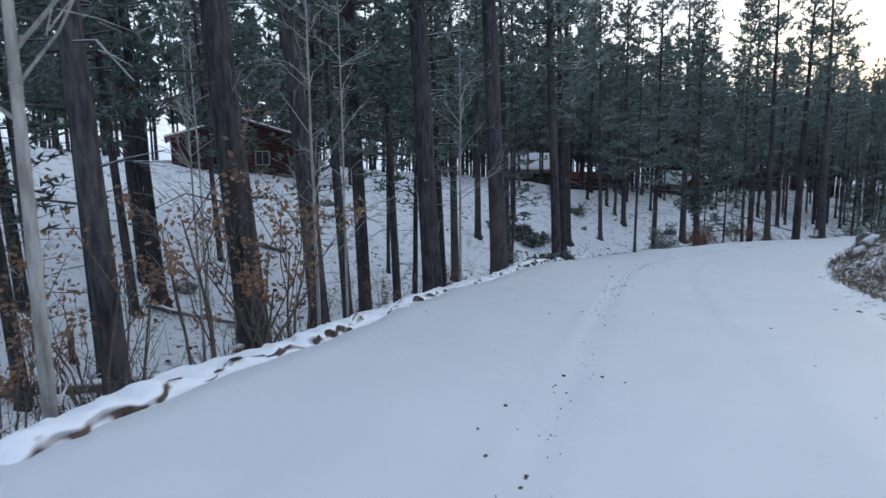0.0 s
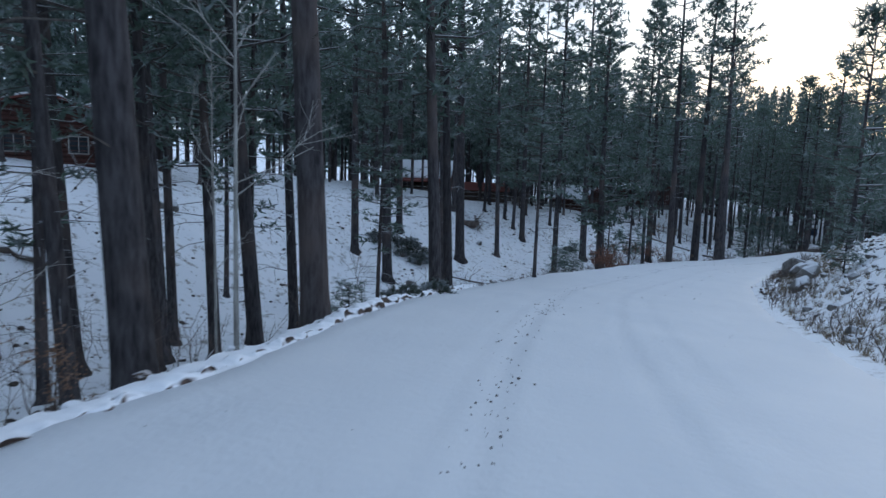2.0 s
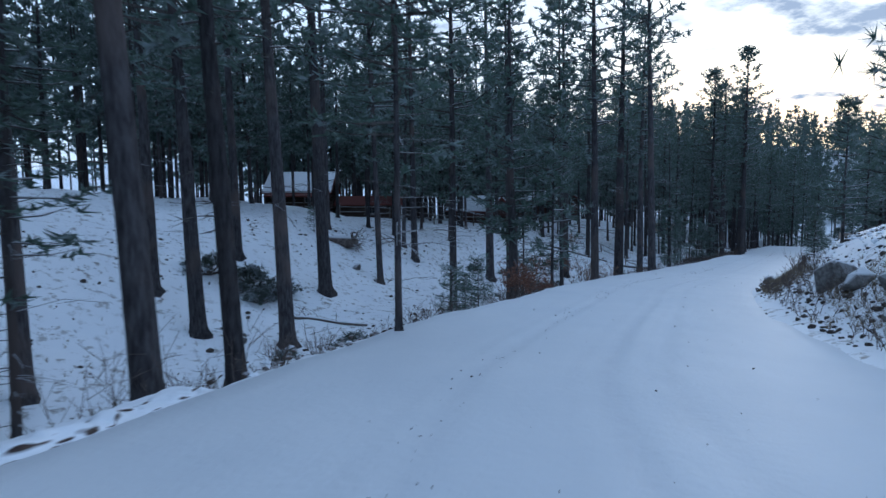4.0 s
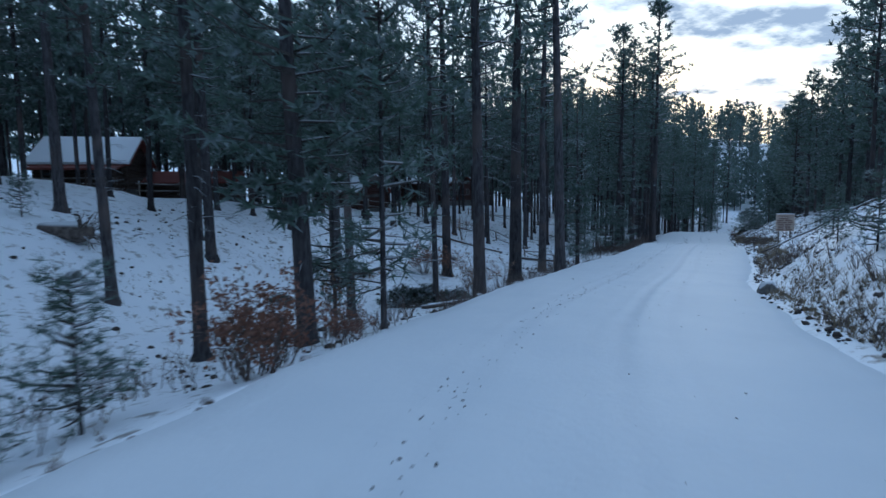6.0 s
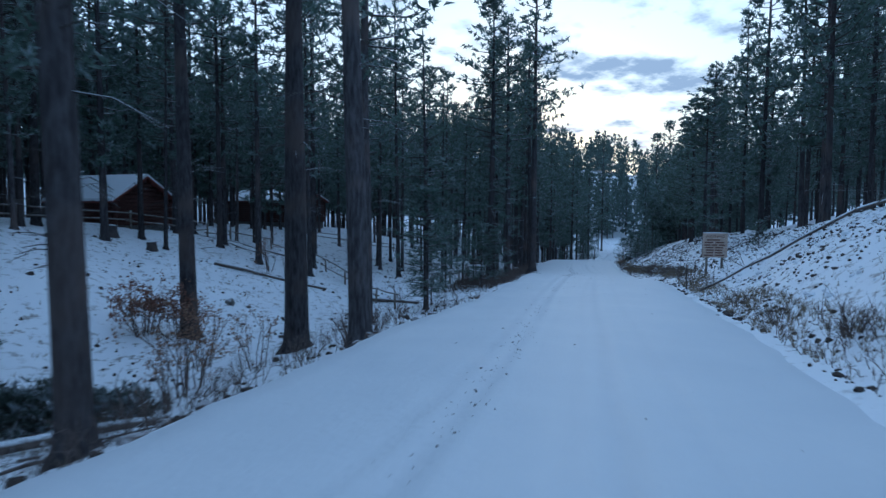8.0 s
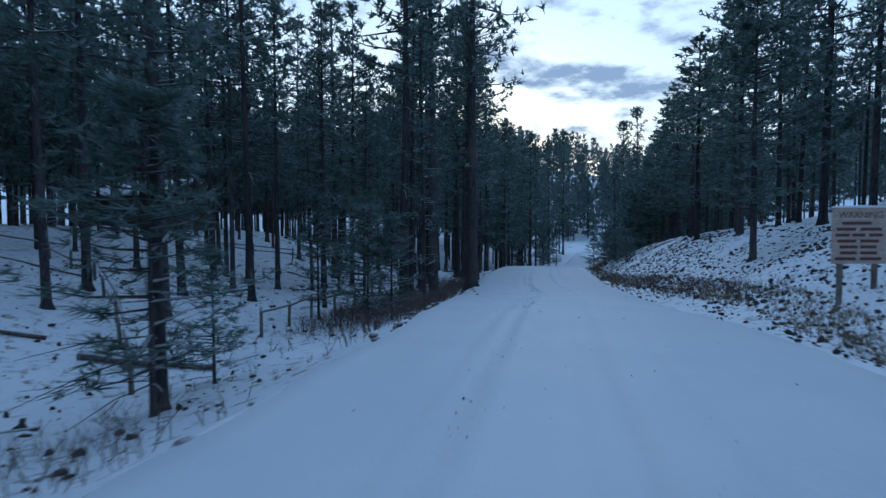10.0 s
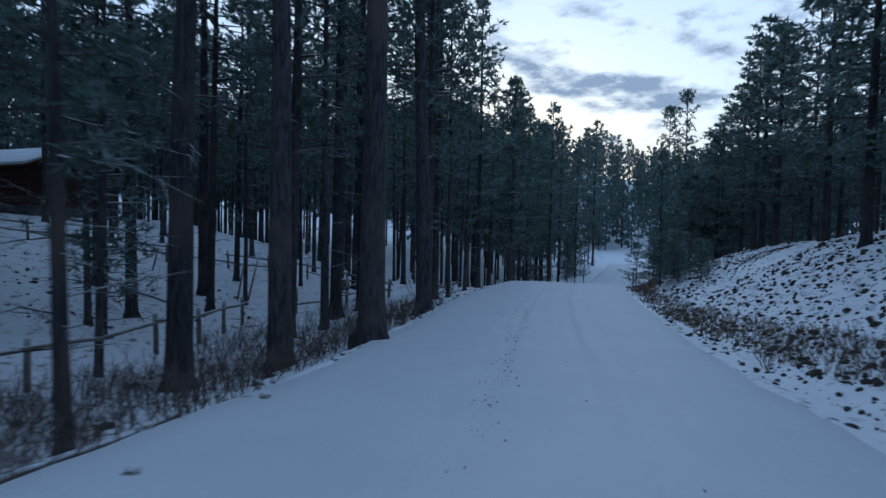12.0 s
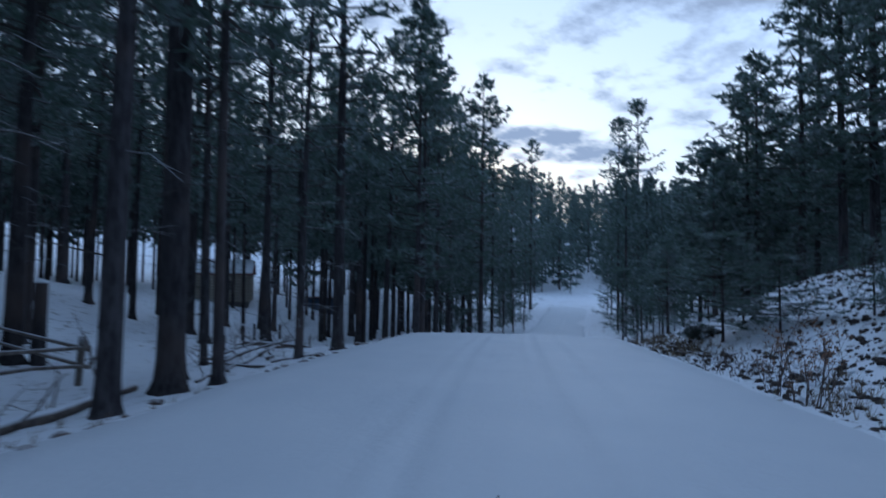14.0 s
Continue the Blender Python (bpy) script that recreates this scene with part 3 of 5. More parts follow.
def build_road():
    s = np.arange(-34, 240, 0.4)
    f = np.r_[np.linspace(-1.0, -0.88, 2), np.linspace(-0.84, 0.84, 70), np.linspace(0.88, 1.0, 2)]
    past = np.linspace(0.1, 0.95, 8)
    gs, gf = np.meshgrid(s, f, indexing="ij")
    left, right = edges(gs)
    wob = 0.16 * bumps(gs, 0 * gs, 5, 31) + 0.10 * bumps(gs, 0 * gs, 1.3, 32) + 0.05 * bumps(gs, 0 * gs, 0.6, 37)
    left, right = left + wob, right + 0.8 * wob[::-1]
    gd = np.where(gf < 0, gf * left, gf * right)
    gd = np.concatenate([-left[:, :1] - past[::-1], gd, right[:, :1] + past], axis=1)
    over = np.concatenate([0 * left[:, :1] + past[::-1], 0 * gs, 0 * left[:, :1] + past], axis=1)
    gs = np.repeat(s[:, None], gd.shape[1], 1)
    sx, sy, sz = (np.interp(gs, S_AT, LINE[:, k]) for k in range(3))
    ax, ay = (np.interp(gs, S_AT, AHEAD[:, k]) for k in range(2))
    z = sz + road_height(gs.ravel(), gd.ravel(), over.ravel()).reshape(gs.shape)
    v = np.stack([sx + ay * gd, sy - ax * gd, z], -1).reshape(-1, 3)
    i = np.arange(len(v)).reshape(gs.shape)
    faces = np.stack([i[:-1, :-1], i[:-1, 1:], i[1:, 1:], i[1:, :-1]], -1).reshape(-1, 4)
    me = bpy.data.meshes.new("road")
    me.from_pydata(v, [], faces.tolist())
    me.materials.append(SNOW_ROAD)
    off = gd - wheel_track(gs)
    worn = 0.55 * np.exp(-((off / 0.13) ** 2)) + 0.8 * np.exp(-(((off - 1.68) / 0.13) ** 2)) + 0.3 * np.exp(-(((off + 0.42) / 0.09) ** 2)) + 0.35 * np.exp(-(((off - 2.5) / 0.1) ** 2)) + 0.3 * np.exp(-(((off - 1.25) / 0.09) ** 2))
    worn *= (0.7 + 0.3 * bumps(gs, 0 * gs, 7, 41)) * np.interp(gs, [-5, 14, 28, 85, 105], [0.15, 0.3, 0.85, 0.85, 0.35]) * np.where(over > 0, 0, 1)
    me.attributes.new("worn", "FLOAT", "POINT").data.foreach_set("value", worn.ravel())
    me.polygons.foreach_set("use_smooth", [True] * len(faces))
    me.update()
    if me.polygons[0].normal.z < 0:
        me.flip_normals()
    tagged(new("road", me), "snow-covered forest road with faint wheel ruts", "road", "", "structure")


def beside(s, d):
    """The place so far along the road and to the right of its middle."""
    x, y = np.interp(s, S_AT, LINE[:, 0]), np.interp(s, S_AT, LINE[:, 1])
    ax, ay = np.interp(s, S_AT, AHEAD[:, 0]), np.interp(s, S_AT, AHEAD[:, 1])
    return float(x + ay * d), float(y - ax * d)


build_ground()
build_road()
# ---- the wood ----
TAKEN = []


def free(x, y, room):
    return all((x - a) ** 2 + (y - b) ** 2 > max(room, r) ** 2 for a, b, r in TAKEN)


def stand(rows):
    rng = random.Random(len(TAKEN) + 11)
    for x, y, tall, thick, kind in rows:
        slope = np.interp(y, [20, 36, 60, 76], [-3.2, -1.2, -0.9, 0])  # the trunks along the first bend lean with the slope
        lean = (rng.uniform(-1.0, 1.0), slope + rng.uniform(-1.1, 1.1))
        pine(x, y, tall, thick, kind, lean, rng, wide=1.12)
        TAKEN.append((x, y, 1.6))


# ---- the pines along the road: place, height, thickness, kind ----
stand([
    (-15.4, 18.7, 20, 0.42, "tall"),
    (-11.4, 13.5, 22, 0.34, "tall"),
    (-11.8, 14.9, 15, 0.25, "thin"),
    (-11.1, 16.2, 21, 0.33, "tall"),
    (-4.6, 7.0, 23, 0.32, "tall"),
    (-13.0, 22.9, 23, 0.57, "high"),
    (-13.2, 21.4, 22, 0.34, "tall"),
    (-14.9, 17.4, 15, 0.25, "thin"),
    (-14.3, 24.2, 25, 0.55, "high"),
    (-7.4, 25.7, 26, 0.54, "high"),
    (-10.0, 24.5, 16, 0.28, "thin"),
    (-13.0, 28.6, 17, 0.28, "thin"),
    (1.8, 46.9, 24, 0.66, "high"),
    (2.7, 56.3, 29, 0.51, "high"),
    (3.6, 29.6, 24, 0.46, "tall"),
    (4.5, 33.8, 23, 0.42, "tall"),
    (7.6, 55.2, 30, 0.76, "high"),
])
stand([
    (11.5, 60.1, 26, 0.42, "tall"),
    (15.4, 67.7, 28, 0.52, "tall"),
    (-5.2, 26.1, 23, 0.39, "tall"),
    (-5.7, 27.9, 25, 0.55, "high"),
    (-6.2, 30.5, 24, 0.36, "tall"),
    (-4.3, 29.2, 20, 0.41, "tall"),
    (-2.4, 35.0, 23, 0.46, "tall"),
    (-1.9, 39.3, 25, 0.54, "high"),
    (-0.5, 49.8, 23, 0.55, "high"),
    (5.5, 45.9, 26, 0.66, "high"),
    (-0.8, 76.2, 23, 0.47, "tall"),
    (8.5, 69.3, 24, 0.53, "high"),
    (14.5, 52.2, 25, 0.42, "tall"),
    (27.0, 95.7, 24, 0.56, "high"),
])
stand([
    (14.9, 85.6, 24, 0.45, "tall"),
    (31.2, 108.6, 23, 0.49, "tall"),
    (36.3, 99.7, 23, 0.45, "tall"),
    (44.7, 76.0, 16, 0.28, "thin"),
    (39.4, 108.9, 25, 0.59, "high"),
    (34.1, 111.0, 27, 0.57, "high"),
    (54.3, 103.0, 24, 0.42, "tall"),
    (57.6, 105.6, 20, 0.45, "tall"),
    (70.9, 102.4, 27, 0.55, "high"),
    (59.3, 86.2, 15, 0.21, "thin"),
    (60.5, 94.1, 15, 0.20, "thin"),
    (62.6, 103.5, 21, 0.45, "tall"),
    (66.1, 105.4, 23, 0.36, "tall"),
    (66.9, 109.8, 24, 0.59, "high"),
    (67.2, 98.6, 24, 0.45, "tall"),
    (69.4, 100.3, 21, 0.36, "tall"),
    (77.8, 113.9, 23, 0.47, "tall"),
    (61.0, 102.2, 15, 0.25, "thin"),
])
stand([
    (68.1, 106.7, 16, 0.22, "thin"),
    (71.6, 112.0, 21, 0.33, "tall"),
    (73.7, 105.1, 23, 0.58, "high"),
    (80.6, 109.4, 27, 0.63, "high"),
    (81.0, 107.4, 23, 0.26, "tall"),
    (78.6, 118.2, 23, 0.45, "tall"),
    (67.7, 118.9, 24, 0.34, "tall"),
    (108.6, 143.4, 24, 0.66, "high"),
    (73.7, 113.4, 16, 0.23, "thin"),
    (91.8, 126.9, 21, 0.37, "tall"),
    (78.3, 105.7, 24, 0.42, "tall"),
    (80.0, 107.6, 25, 0.60, "high"),
    (87.6, 128.1, 26, 0.51, "high"),
    (82.4, 112.0, 17, 0.22, "thin"),
    (94.5, 139.7, 24, 0.44, "tall"),
    (89.1, 121.9, 24, 0.40, "tall"),
    (85.0, 110.9, 14, 0.27, "thin"),
    (87.4, 112.4, 22, 0.41, "tall"),
])
stand([
    (102.5, 133.2, 23, 0.53, "high"),
    (78.3, 117.0, 21, 0.40, "tall"),
    (85.1, 129.8, 21, 0.34, "tall"),
    (85.4, 150.6, 27, 0.64, "high"),
    (120.1, 150.0, 23, 0.54, "high"),
    (-3.9, 13.8, 23, 0.46, "tall"),
    (-4.7, 20.2, 20, 0.36, "tall"),
    (-3.9, 9.8, 24, 0.52, "tall"),
    (0.5, 18.6, 28, 0.52, "high"),
    (-1.3, 15.1, 23, 0.50, "tall"),
    (-2.0, 25.3, 21, 0.45, "tall"),
    (17.0, 49.2, 17, 0.50, "full"),
    (34.5, 68.7, 28, 0.84, "high"),
    (34.1, 62.9, 29, 0.60, "high"),
    (27.2, 59.5, 28, 0.58, "tall"),
    (32.1, 74.7, 30, 0.66, "high"),
    (27.2, 65.1, 27, 0.33, "tall"),
])
stand([
    (21.5, 62.1, 27, 0.42, "tall"),
    (22.7, 70.1, 29, 0.72, "high"),
    (40.0, 74.1, 26, 0.62, "high"),
    (64.5, 92.3, 25, 0.64, "high"),
    (72.6, 97.6, 25, 0.66, "high"),
    (75.9, 102.4, 24, 0.45, "tall"),
])
CLEARINGS = [(-25.0, 52.0, 7.5), (-15.5, 38.0, 3.0), (-18.5, 42.5, 3.0), (7.5, 93.0, 6.5), (30.4, 99.0, 5.2), (60.0, 144.5, 7.5), (97.0, 147.0, 4.5), (104.5, 141.0, 2.6)]
# Clearings: round the cabins, and the open slope across the gully.
for x, y, r in CLEARINGS:
    TAKEN.append((x, y, r))


def fill(seed, number, s_range, d_range, room, kinds, tall, keep=None):
    """Pines at random between the given ways along and beside the road."""
    rng = random.Random(seed)
    made, tries = 0, 0
    while made < number and tries < number * 30:
        tries += 1
        s, d = rng.uniform(*s_range), rng.uniform(*d_range)
        x, y = beside(s, d)
        if not free(x, y, room) or (keep and not keep(s, d)):
            continue
        if abs(float(along(x, y)[1][0])) < min(abs(d_range[0]), abs(d_range[1])) - 0.5:
            continue
        kind = rng.choice(kinds)
        h = rng.uniform(*tall)
        thick = h * rng.uniform(0.013, 0.02)
        pine(x, y, h, thick, kind, (rng.uniform(-1.5, 1.5), rng.uniform(-1.5, 1.5)), rng)
        TAKEN.append((x, y, room))
        made += 1


def far_woods(name, seed, number, s_range, d_range, room, tall, where=beside, kind="far"):
    """Distant pines that nobody could count, joined into one mesh."""
    rng = np.random.default_rng(seed)
    s = Shape()
    crowns = [(np.concatenate(c.v), c.f, np.array(c.m)) for c in CROWNS[kind]]
    verts, faces, slots, count, places = [], [], [], 0, []
    x, y = np.array([where(rng.uniform(*s_range), rng.uniform(*d_range)) for _ in range(number)]).T
    z = land(x, y)
    for k in range(number):
        if not free(x[k], y[k], room):
            continue
        v, f, m = crowns[k % len(crowns)]
        h = rng.uniform(*tall)
        a = rng.uniform(0, 6.28)
        turn = np.array([[math.cos(a), -math.sin(a), 0], [math.sin(a), math.cos(a), 0], [0, 0, 1]])
        w = v @ turn.T * (0.9, 0.9, h / 20) + (x[k], y[k], z[k])
        verts.append(w)
        faces += [tuple(i + count for i in q) for q in f]
        slots.append(m)
        count += len(w)
        s.tube([(x[k], y[k], z[k] - 0.3), (x[k], y[k], z[k] + 0.5 * h), (x[k], y[k], z[k] + 0.97 * h)], [0.009 * h, 0.006 * h, 0.02], 5, 0, False)
        TAKEN.append((x[k], y[k], room * 0.6))
    sv = np.concatenate(s.v)
    faces += [tuple(i + count for i in q) for q in s.f]
    me = bpy.data.meshes.new(name)
    me.from_pydata(np.concatenate(verts + [sv]), [], faces)
    for m in (BARK, FAR_NEEDLES):
        me.materials.append(m)
    me.polygons.foreach_set("material_index", np.r_[np.concatenate(slots), np.zeros(len(s.f), int)].astype(int))
    me.update()
    tagged(new(name, me), "distant dark pine woods on the snowy hillside", "woods", "", "stuff")


# Trees that stand out against the sky.
for x, y, top, thick, kind in ((66.4, 90.8, 19.5, 0.68, "high"), (61.9, 91.8, 16.5, 0.6, "high"), (111.0, 128.1, 9.0, 0.4, "full"),
                               (163.0, 165.8, 18.0, 0.5, "full"), (161.4, 143.1, 20.7, 0.5, "high"), (158.5, 144.6, 17.5, 0.5, "high"),
                               (110.9, 107.1, 4.0, 0.35, "full"), (69.6, 75.0, 6.2, 0.3, "full"), 
                               (105.1, 127.0, 8.5, 0.4, "full"), (113.6, 134.8, 9.2, 0.4, "full"), (108.0, 131.5, 7.5, 0.4, "full"), (124.0, 142.5, 10.0, 0.4, "full"), (132.5, 147.0, 10.0, 0.4, "full"),
                               (118.2, 137.6, 6.5, 0.4, "full"), (146.0, 155.5, 9.5, 0.4, "full"), (100.2, 122.8, 9.5, 0.4, "tall"), (97.0, 119.5, 8.0, 0.35, "full"),
                               (110.4, 106.4, 3.0, 0.35, "full"), (102.6, 98.0, 9.0, 0.4, "full"), (125.2, 116.4, 4.0, 0.35, "full"), (108.5, 103.6, 6.5, 0.4, "full"), (106.0, 101.2, 9.0, 0.4, "full"), (113.5, 107.6, 6.0, 0.4, "full"), (104.0, 99.6, 10.0, 0.4, "full"),
                               (91.4, 90.2, 8.5, 0.4, "full"), (99.0, 96.2, 7.5, 0.4, "full"), (78.0, 79.6, 10.5, 0.4, "tall"), (85.0, 86.2, 9.0, 0.4, "full")):
    pine(x, y, top - ground(x, y), thick, kind, (0, 0), random.Random(int(x)), wide=1.25)
    TAKEN.append((x, y, 2.0))
for x, y, tall, thick, kind in ((19.0, 48.9, 10.5, 0.17, "young"), (7.9, 31.9, 12.0, 0.15, "thin"), (56.9, 92.3, 19.0, 0.22, "thin"), (56.3, 106.5, 25.0, 0.34, "full"), (62.1, 110.9, 25.0, 0.36, "tall"), (54.0, 98.5, 24.0, 0.3, "tall"), (129.6, 142.4, 8.5, 0.17, "young"), (136.4, 144.9, 8.0, 0.16, "young"), (133.0, 143.8, 9.0, 0.18, "young")):
    pine(x, y, tall, thick, kind, (0, 0), random.Random(4), wide=1.3)
    TAKEN.append((x, y, 2.0))
# Across the gully, behind the open slope.
fill(1, 54, (-22, 165), (-50, -29), 2.4, ["tall", "full", "full", "full"], (17, 26))
# The stand round the cabins, and up to the road where it nears the fences.
fill(21, 6, (62, 84), (-34, -24), 2.3, ["full", "tall", "full"], (17, 24))
fill(22, 14, (84, 118), (-42, -25), 2.4, ["full", "high", "tall"], (18, 25))
fill(23, 14, (122, 165), (-38, -18), 2.6, ["high", "tall", "high"], (17, 24))
fill(24, 9, (90, 126), (-26, -16), 3.0, ["tall", "high"], (22, 27))
fill(25, 9, (136, 166), (-26, -12), 3.0, ["tall", "high"], (20, 25))
# The near side of the gully, at the start.
fill(2, 10, (-14, 30), (-20, -8), 1.7, ["thin", "thin", "tall"], (10, 20))
# Along the far end of the road, left.
fill(3, 14, (150, 200), (-27, -8), 2.3, ["thin", "tall", "high"], (15, 22))
# On top of the bank, right.
fill(4, 30, (66, 118), (12.5, 32), 2.6, ["full", "full", "tall"], (20, 27), lambda s, d: d > 13 + 2.5 * (s < 92))
fill(6, 26, (118, 165), (12.5, 36), 2.6, ["full", "full", "tall"], (15, 23), lambda s, d: d > 13)
fill(5, 6, (36, 62), (24, 38), 4.0, ["full", "full"], (11, 16))
far_woods("woods_behind_cabins", 6, 620, (40, 190), (-70, -38), 1.7, (16, 23))
far_woods("woods_behind_log_cabin", 5, 230, (-40, 42), (-80, -42), 1.9, (16, 23))
far_woods("woods_across_gully", 7, 330, (-40, 215), (-115, -46), 2.3, (15, 22))
far_woods("woods_beyond_bank", 8, 240, (40, 240), (34, 90), 2.4, (14, 22))
far_woods("woods_by_road_end", 9, 200, (160, 240), (-44, -6.5), 2.2, (15, 23))
far_woods("woods_by_bend", 10, 140, (186, 240), (8, 36), 2.2, (13, 20))
far_woods("young_woods_by_bend", 12, 90, (156, 188), (9, 26), 2.0, (6, 10))
far_woods("woods_ahead", 11, 760, (0, 150), (-120, 120), 2.2, (15, 21), lambda u, v: (195 + 0.766 * u + 0.643 * v, 176 + 0.643 * u - 0.766 * v), "ridge")
# ---- undergrowth and dead wood ----
def on_ground(x, y, lift=0.0, turn=0.0, lean=(0.0, 0.0)):
    return pose(x, y, ground(x, y) + lift, lean[0], lean[1], turn)


def twiggy(s, rng, root, way, length, thick, depth, slot=0):
    """A bare branch that forks."""
    mid = root + way * length * 0.5 + rng.normal(0, 0.04, 3) * length
    tip = root + way * length + rng.normal(0, 0.06, 3) * length
    s.tube([root, mid, tip], [thick, thick * 0.75, thick * 0.45], 4 if thick > 0.015 else 3, slot, False)
    if depth:
        for k in range(rng.integers(2, 4)):
            p = root + (tip - root) * rng.uniform(0.4, 1.0)
            twiggy(s, rng, p, unit(way + rng.normal(0, 0.5, 3) + (0, 0, 0.15)), length * rng.uniform(0.4, 0.65), thick * 0.5, depth - 1, slot)


def aspen(x, y, tall, thick, seed):
    rng = np.random.default_rng(seed)
    tree = thing("aspen", "slender bare aspen with pale grey bark", "tree", on_ground(x, y, -0.05), "bare aspens")
    s, t = Shape(), Shape()
    z = np.linspace(0, 1, 9)
    bend = np.cumsum(rng.normal(0, 0.05, (9, 2)), axis=0) * tall * 0.05
    p = np.c_[bend * z[:, None], z * tall]
    s.tube(p, thick / 2 * (1.05 - 0.85 * z), 8, 0)
    for h in np.sort(rng.uniform(0.25, 0.97, 16)):
        root = np.array([np.interp(h, z, p[:, k]) for k in range(3)])
        a = rng.uniform(0, 6.28)
        twiggy(t, rng, root, unit((math.cos(a), math.sin(a), rng.uniform(0.5, 1.1))), tall * 0.17 * (1.25 - h), thick * 0.16, 2)
    part("trunk", s.mesh("trunk", [PALE_BARK], True), tree)
    part("crown", t.mesh("crown", [PALE_BARK], False), tree)


def shrub_meshes(seed, tall, wide, stems, depth, leaves, leaf, leaf_size):
    rng = np.random.default_rng(seed)
    s, t = Shape(), Shape()
    for _ in range(stems):
        a, r = rng.uniform(0, 6.28), wide * rng.uniform(0.05, 0.25)
        way = unit((math.cos(a) * rng.uniform(0.1, 0.8) * wide / tall, math.sin(a) * rng.uniform(0.1, 0.8) * wide / tall, 1))
        twiggy(s, rng, np.array([math.cos(a) * r, math.sin(a) * r, -0.05]), way, tall * rng.uniform(0.5, 0.8), 0.012 + 0.004 * tall, depth)
    me = [s.mesh("brushwood", [TWIG])]
    if leaves:
        tips = np.concatenate([v[-3:] for v in s.v])
        tips = tips[tips[:, 2] > tall * 0.18]
        c = tips[rng.integers(0, len(tips), leaves)] + rng.normal(0, leaf_size * 0.7, (leaves, 3))
        n = len(c)
        a, b = rng.normal(size=(n, 3)), rng.normal(size=(n, 3))
        a /= np.linalg.norm(a, axis=1)[:, None]
        b = np.cross(a, b)
        b /= np.linalg.norm(b, axis=1)[:, None]
        k = leaf_size * rng.uniform(0.6, 1.2, (n, 1))
        v = np.stack([c, c + 0.5 * k * a + 0.3 * k * b, c + k * a, c + 0.5 * k * a - 0.3 * k * b], 1).reshape(-1, 3)
        t.add(v, [(4 * i, 4 * i + 1, 4 * i + 2, 4 * i + 3) for i in range(n)])
        me.append(t.mesh("foliage", [leaf]))
    return me


SHRUBS = {
    "oak": [shrub_meshes(k, 2.2, 1.5, 7, 2, 420, OAK_LEAF, 0.09) for k in (1, 2)],
    "rust": [shrub_meshes(k, 1.7, 1.5, 18, 2, 1500, RUST_LEAF, 0.10) for k in (3, 4)],
    "bare": [shrub_meshes(k, 1.3, 1.2, 15, 2, 0, None, 0.1) for k in (5, 6, 7)],
}
SHRUB_LABEL = {"oak": "scrub oak with dry tan-brown leaves on thin stems", "rust": "dense bush with withered rust-red leaves",
               "bare": "leafless bush of thin dark twigs in snow"}


def shrub(kind, x, y, size, seed):
    rng = random.Random(seed)
    me = rng.choice(SHRUBS[kind])
    m = on_ground(x, y, 0, rng.uniform(0, 360)) @ Matrix.Scale(size, 4)
    ob = thing("shrub" if kind == "bare" else kind + "_shrub", SHRUB_LABEL[kind], "shrub", m, kind + " shrubs")
    for mesh in me:
        part(mesh.name.split(".")[0], mesh, ob)


def juniper_meshes(seed):
    """A low spreading bush of short snowy sprays."""
    rng = np.random.default_rng(seed)
    s, t = Shape(), Shape()
    centres, ways = [], []
    for _ in range(46):
        a, r = rng.uniform(0, 6.28), rng.uniform(0.1, 1.0) ** 0.7
        tip = np.array([math.cos(a) * r * 1.1, math.sin(a) * r * 1.1, 0.75 * (1 - r * r) + rng.uniform(0.12, 0.3)])
        s.tube([(0, 0, -0.05), tip * (0.5, 0.5, 0.35), tip], [0.025, 0.015, 0.006], 3, 0, False)
        for _ in range(9):
            centres.append(tip * rng.uniform(0.65, 1.02) + rng.normal(0, 0.09, 3))
            ways.append(unit(tip + (0, 0, 0.5)))
    t.blades(np.array(centres), np.array(ways), 0.19, 0.04, 9, rng)
    return s.mesh("brushwood", [TWIG]), t.mesh("foliage", [SAGE_LEAF])


JUNIPERS = [juniper_meshes(k) for k in (1, 2)]


def juniper(x, y, size, seed, flat=0.8):
    rng = random.Random(seed)
    m = on_ground(x, y, 0, rng.uniform(0, 360)) @ Matrix.Diagonal((size, size, size * flat, 1))
    ob = thing("juniper", "low grey-green juniper bush dusted with snow", "shrub", m, "juniper bushes")
    stems, foliage = rng.choice(JUNIPERS)
    part("brushwood", stems, ob)
    part("foliage", foliage, ob)


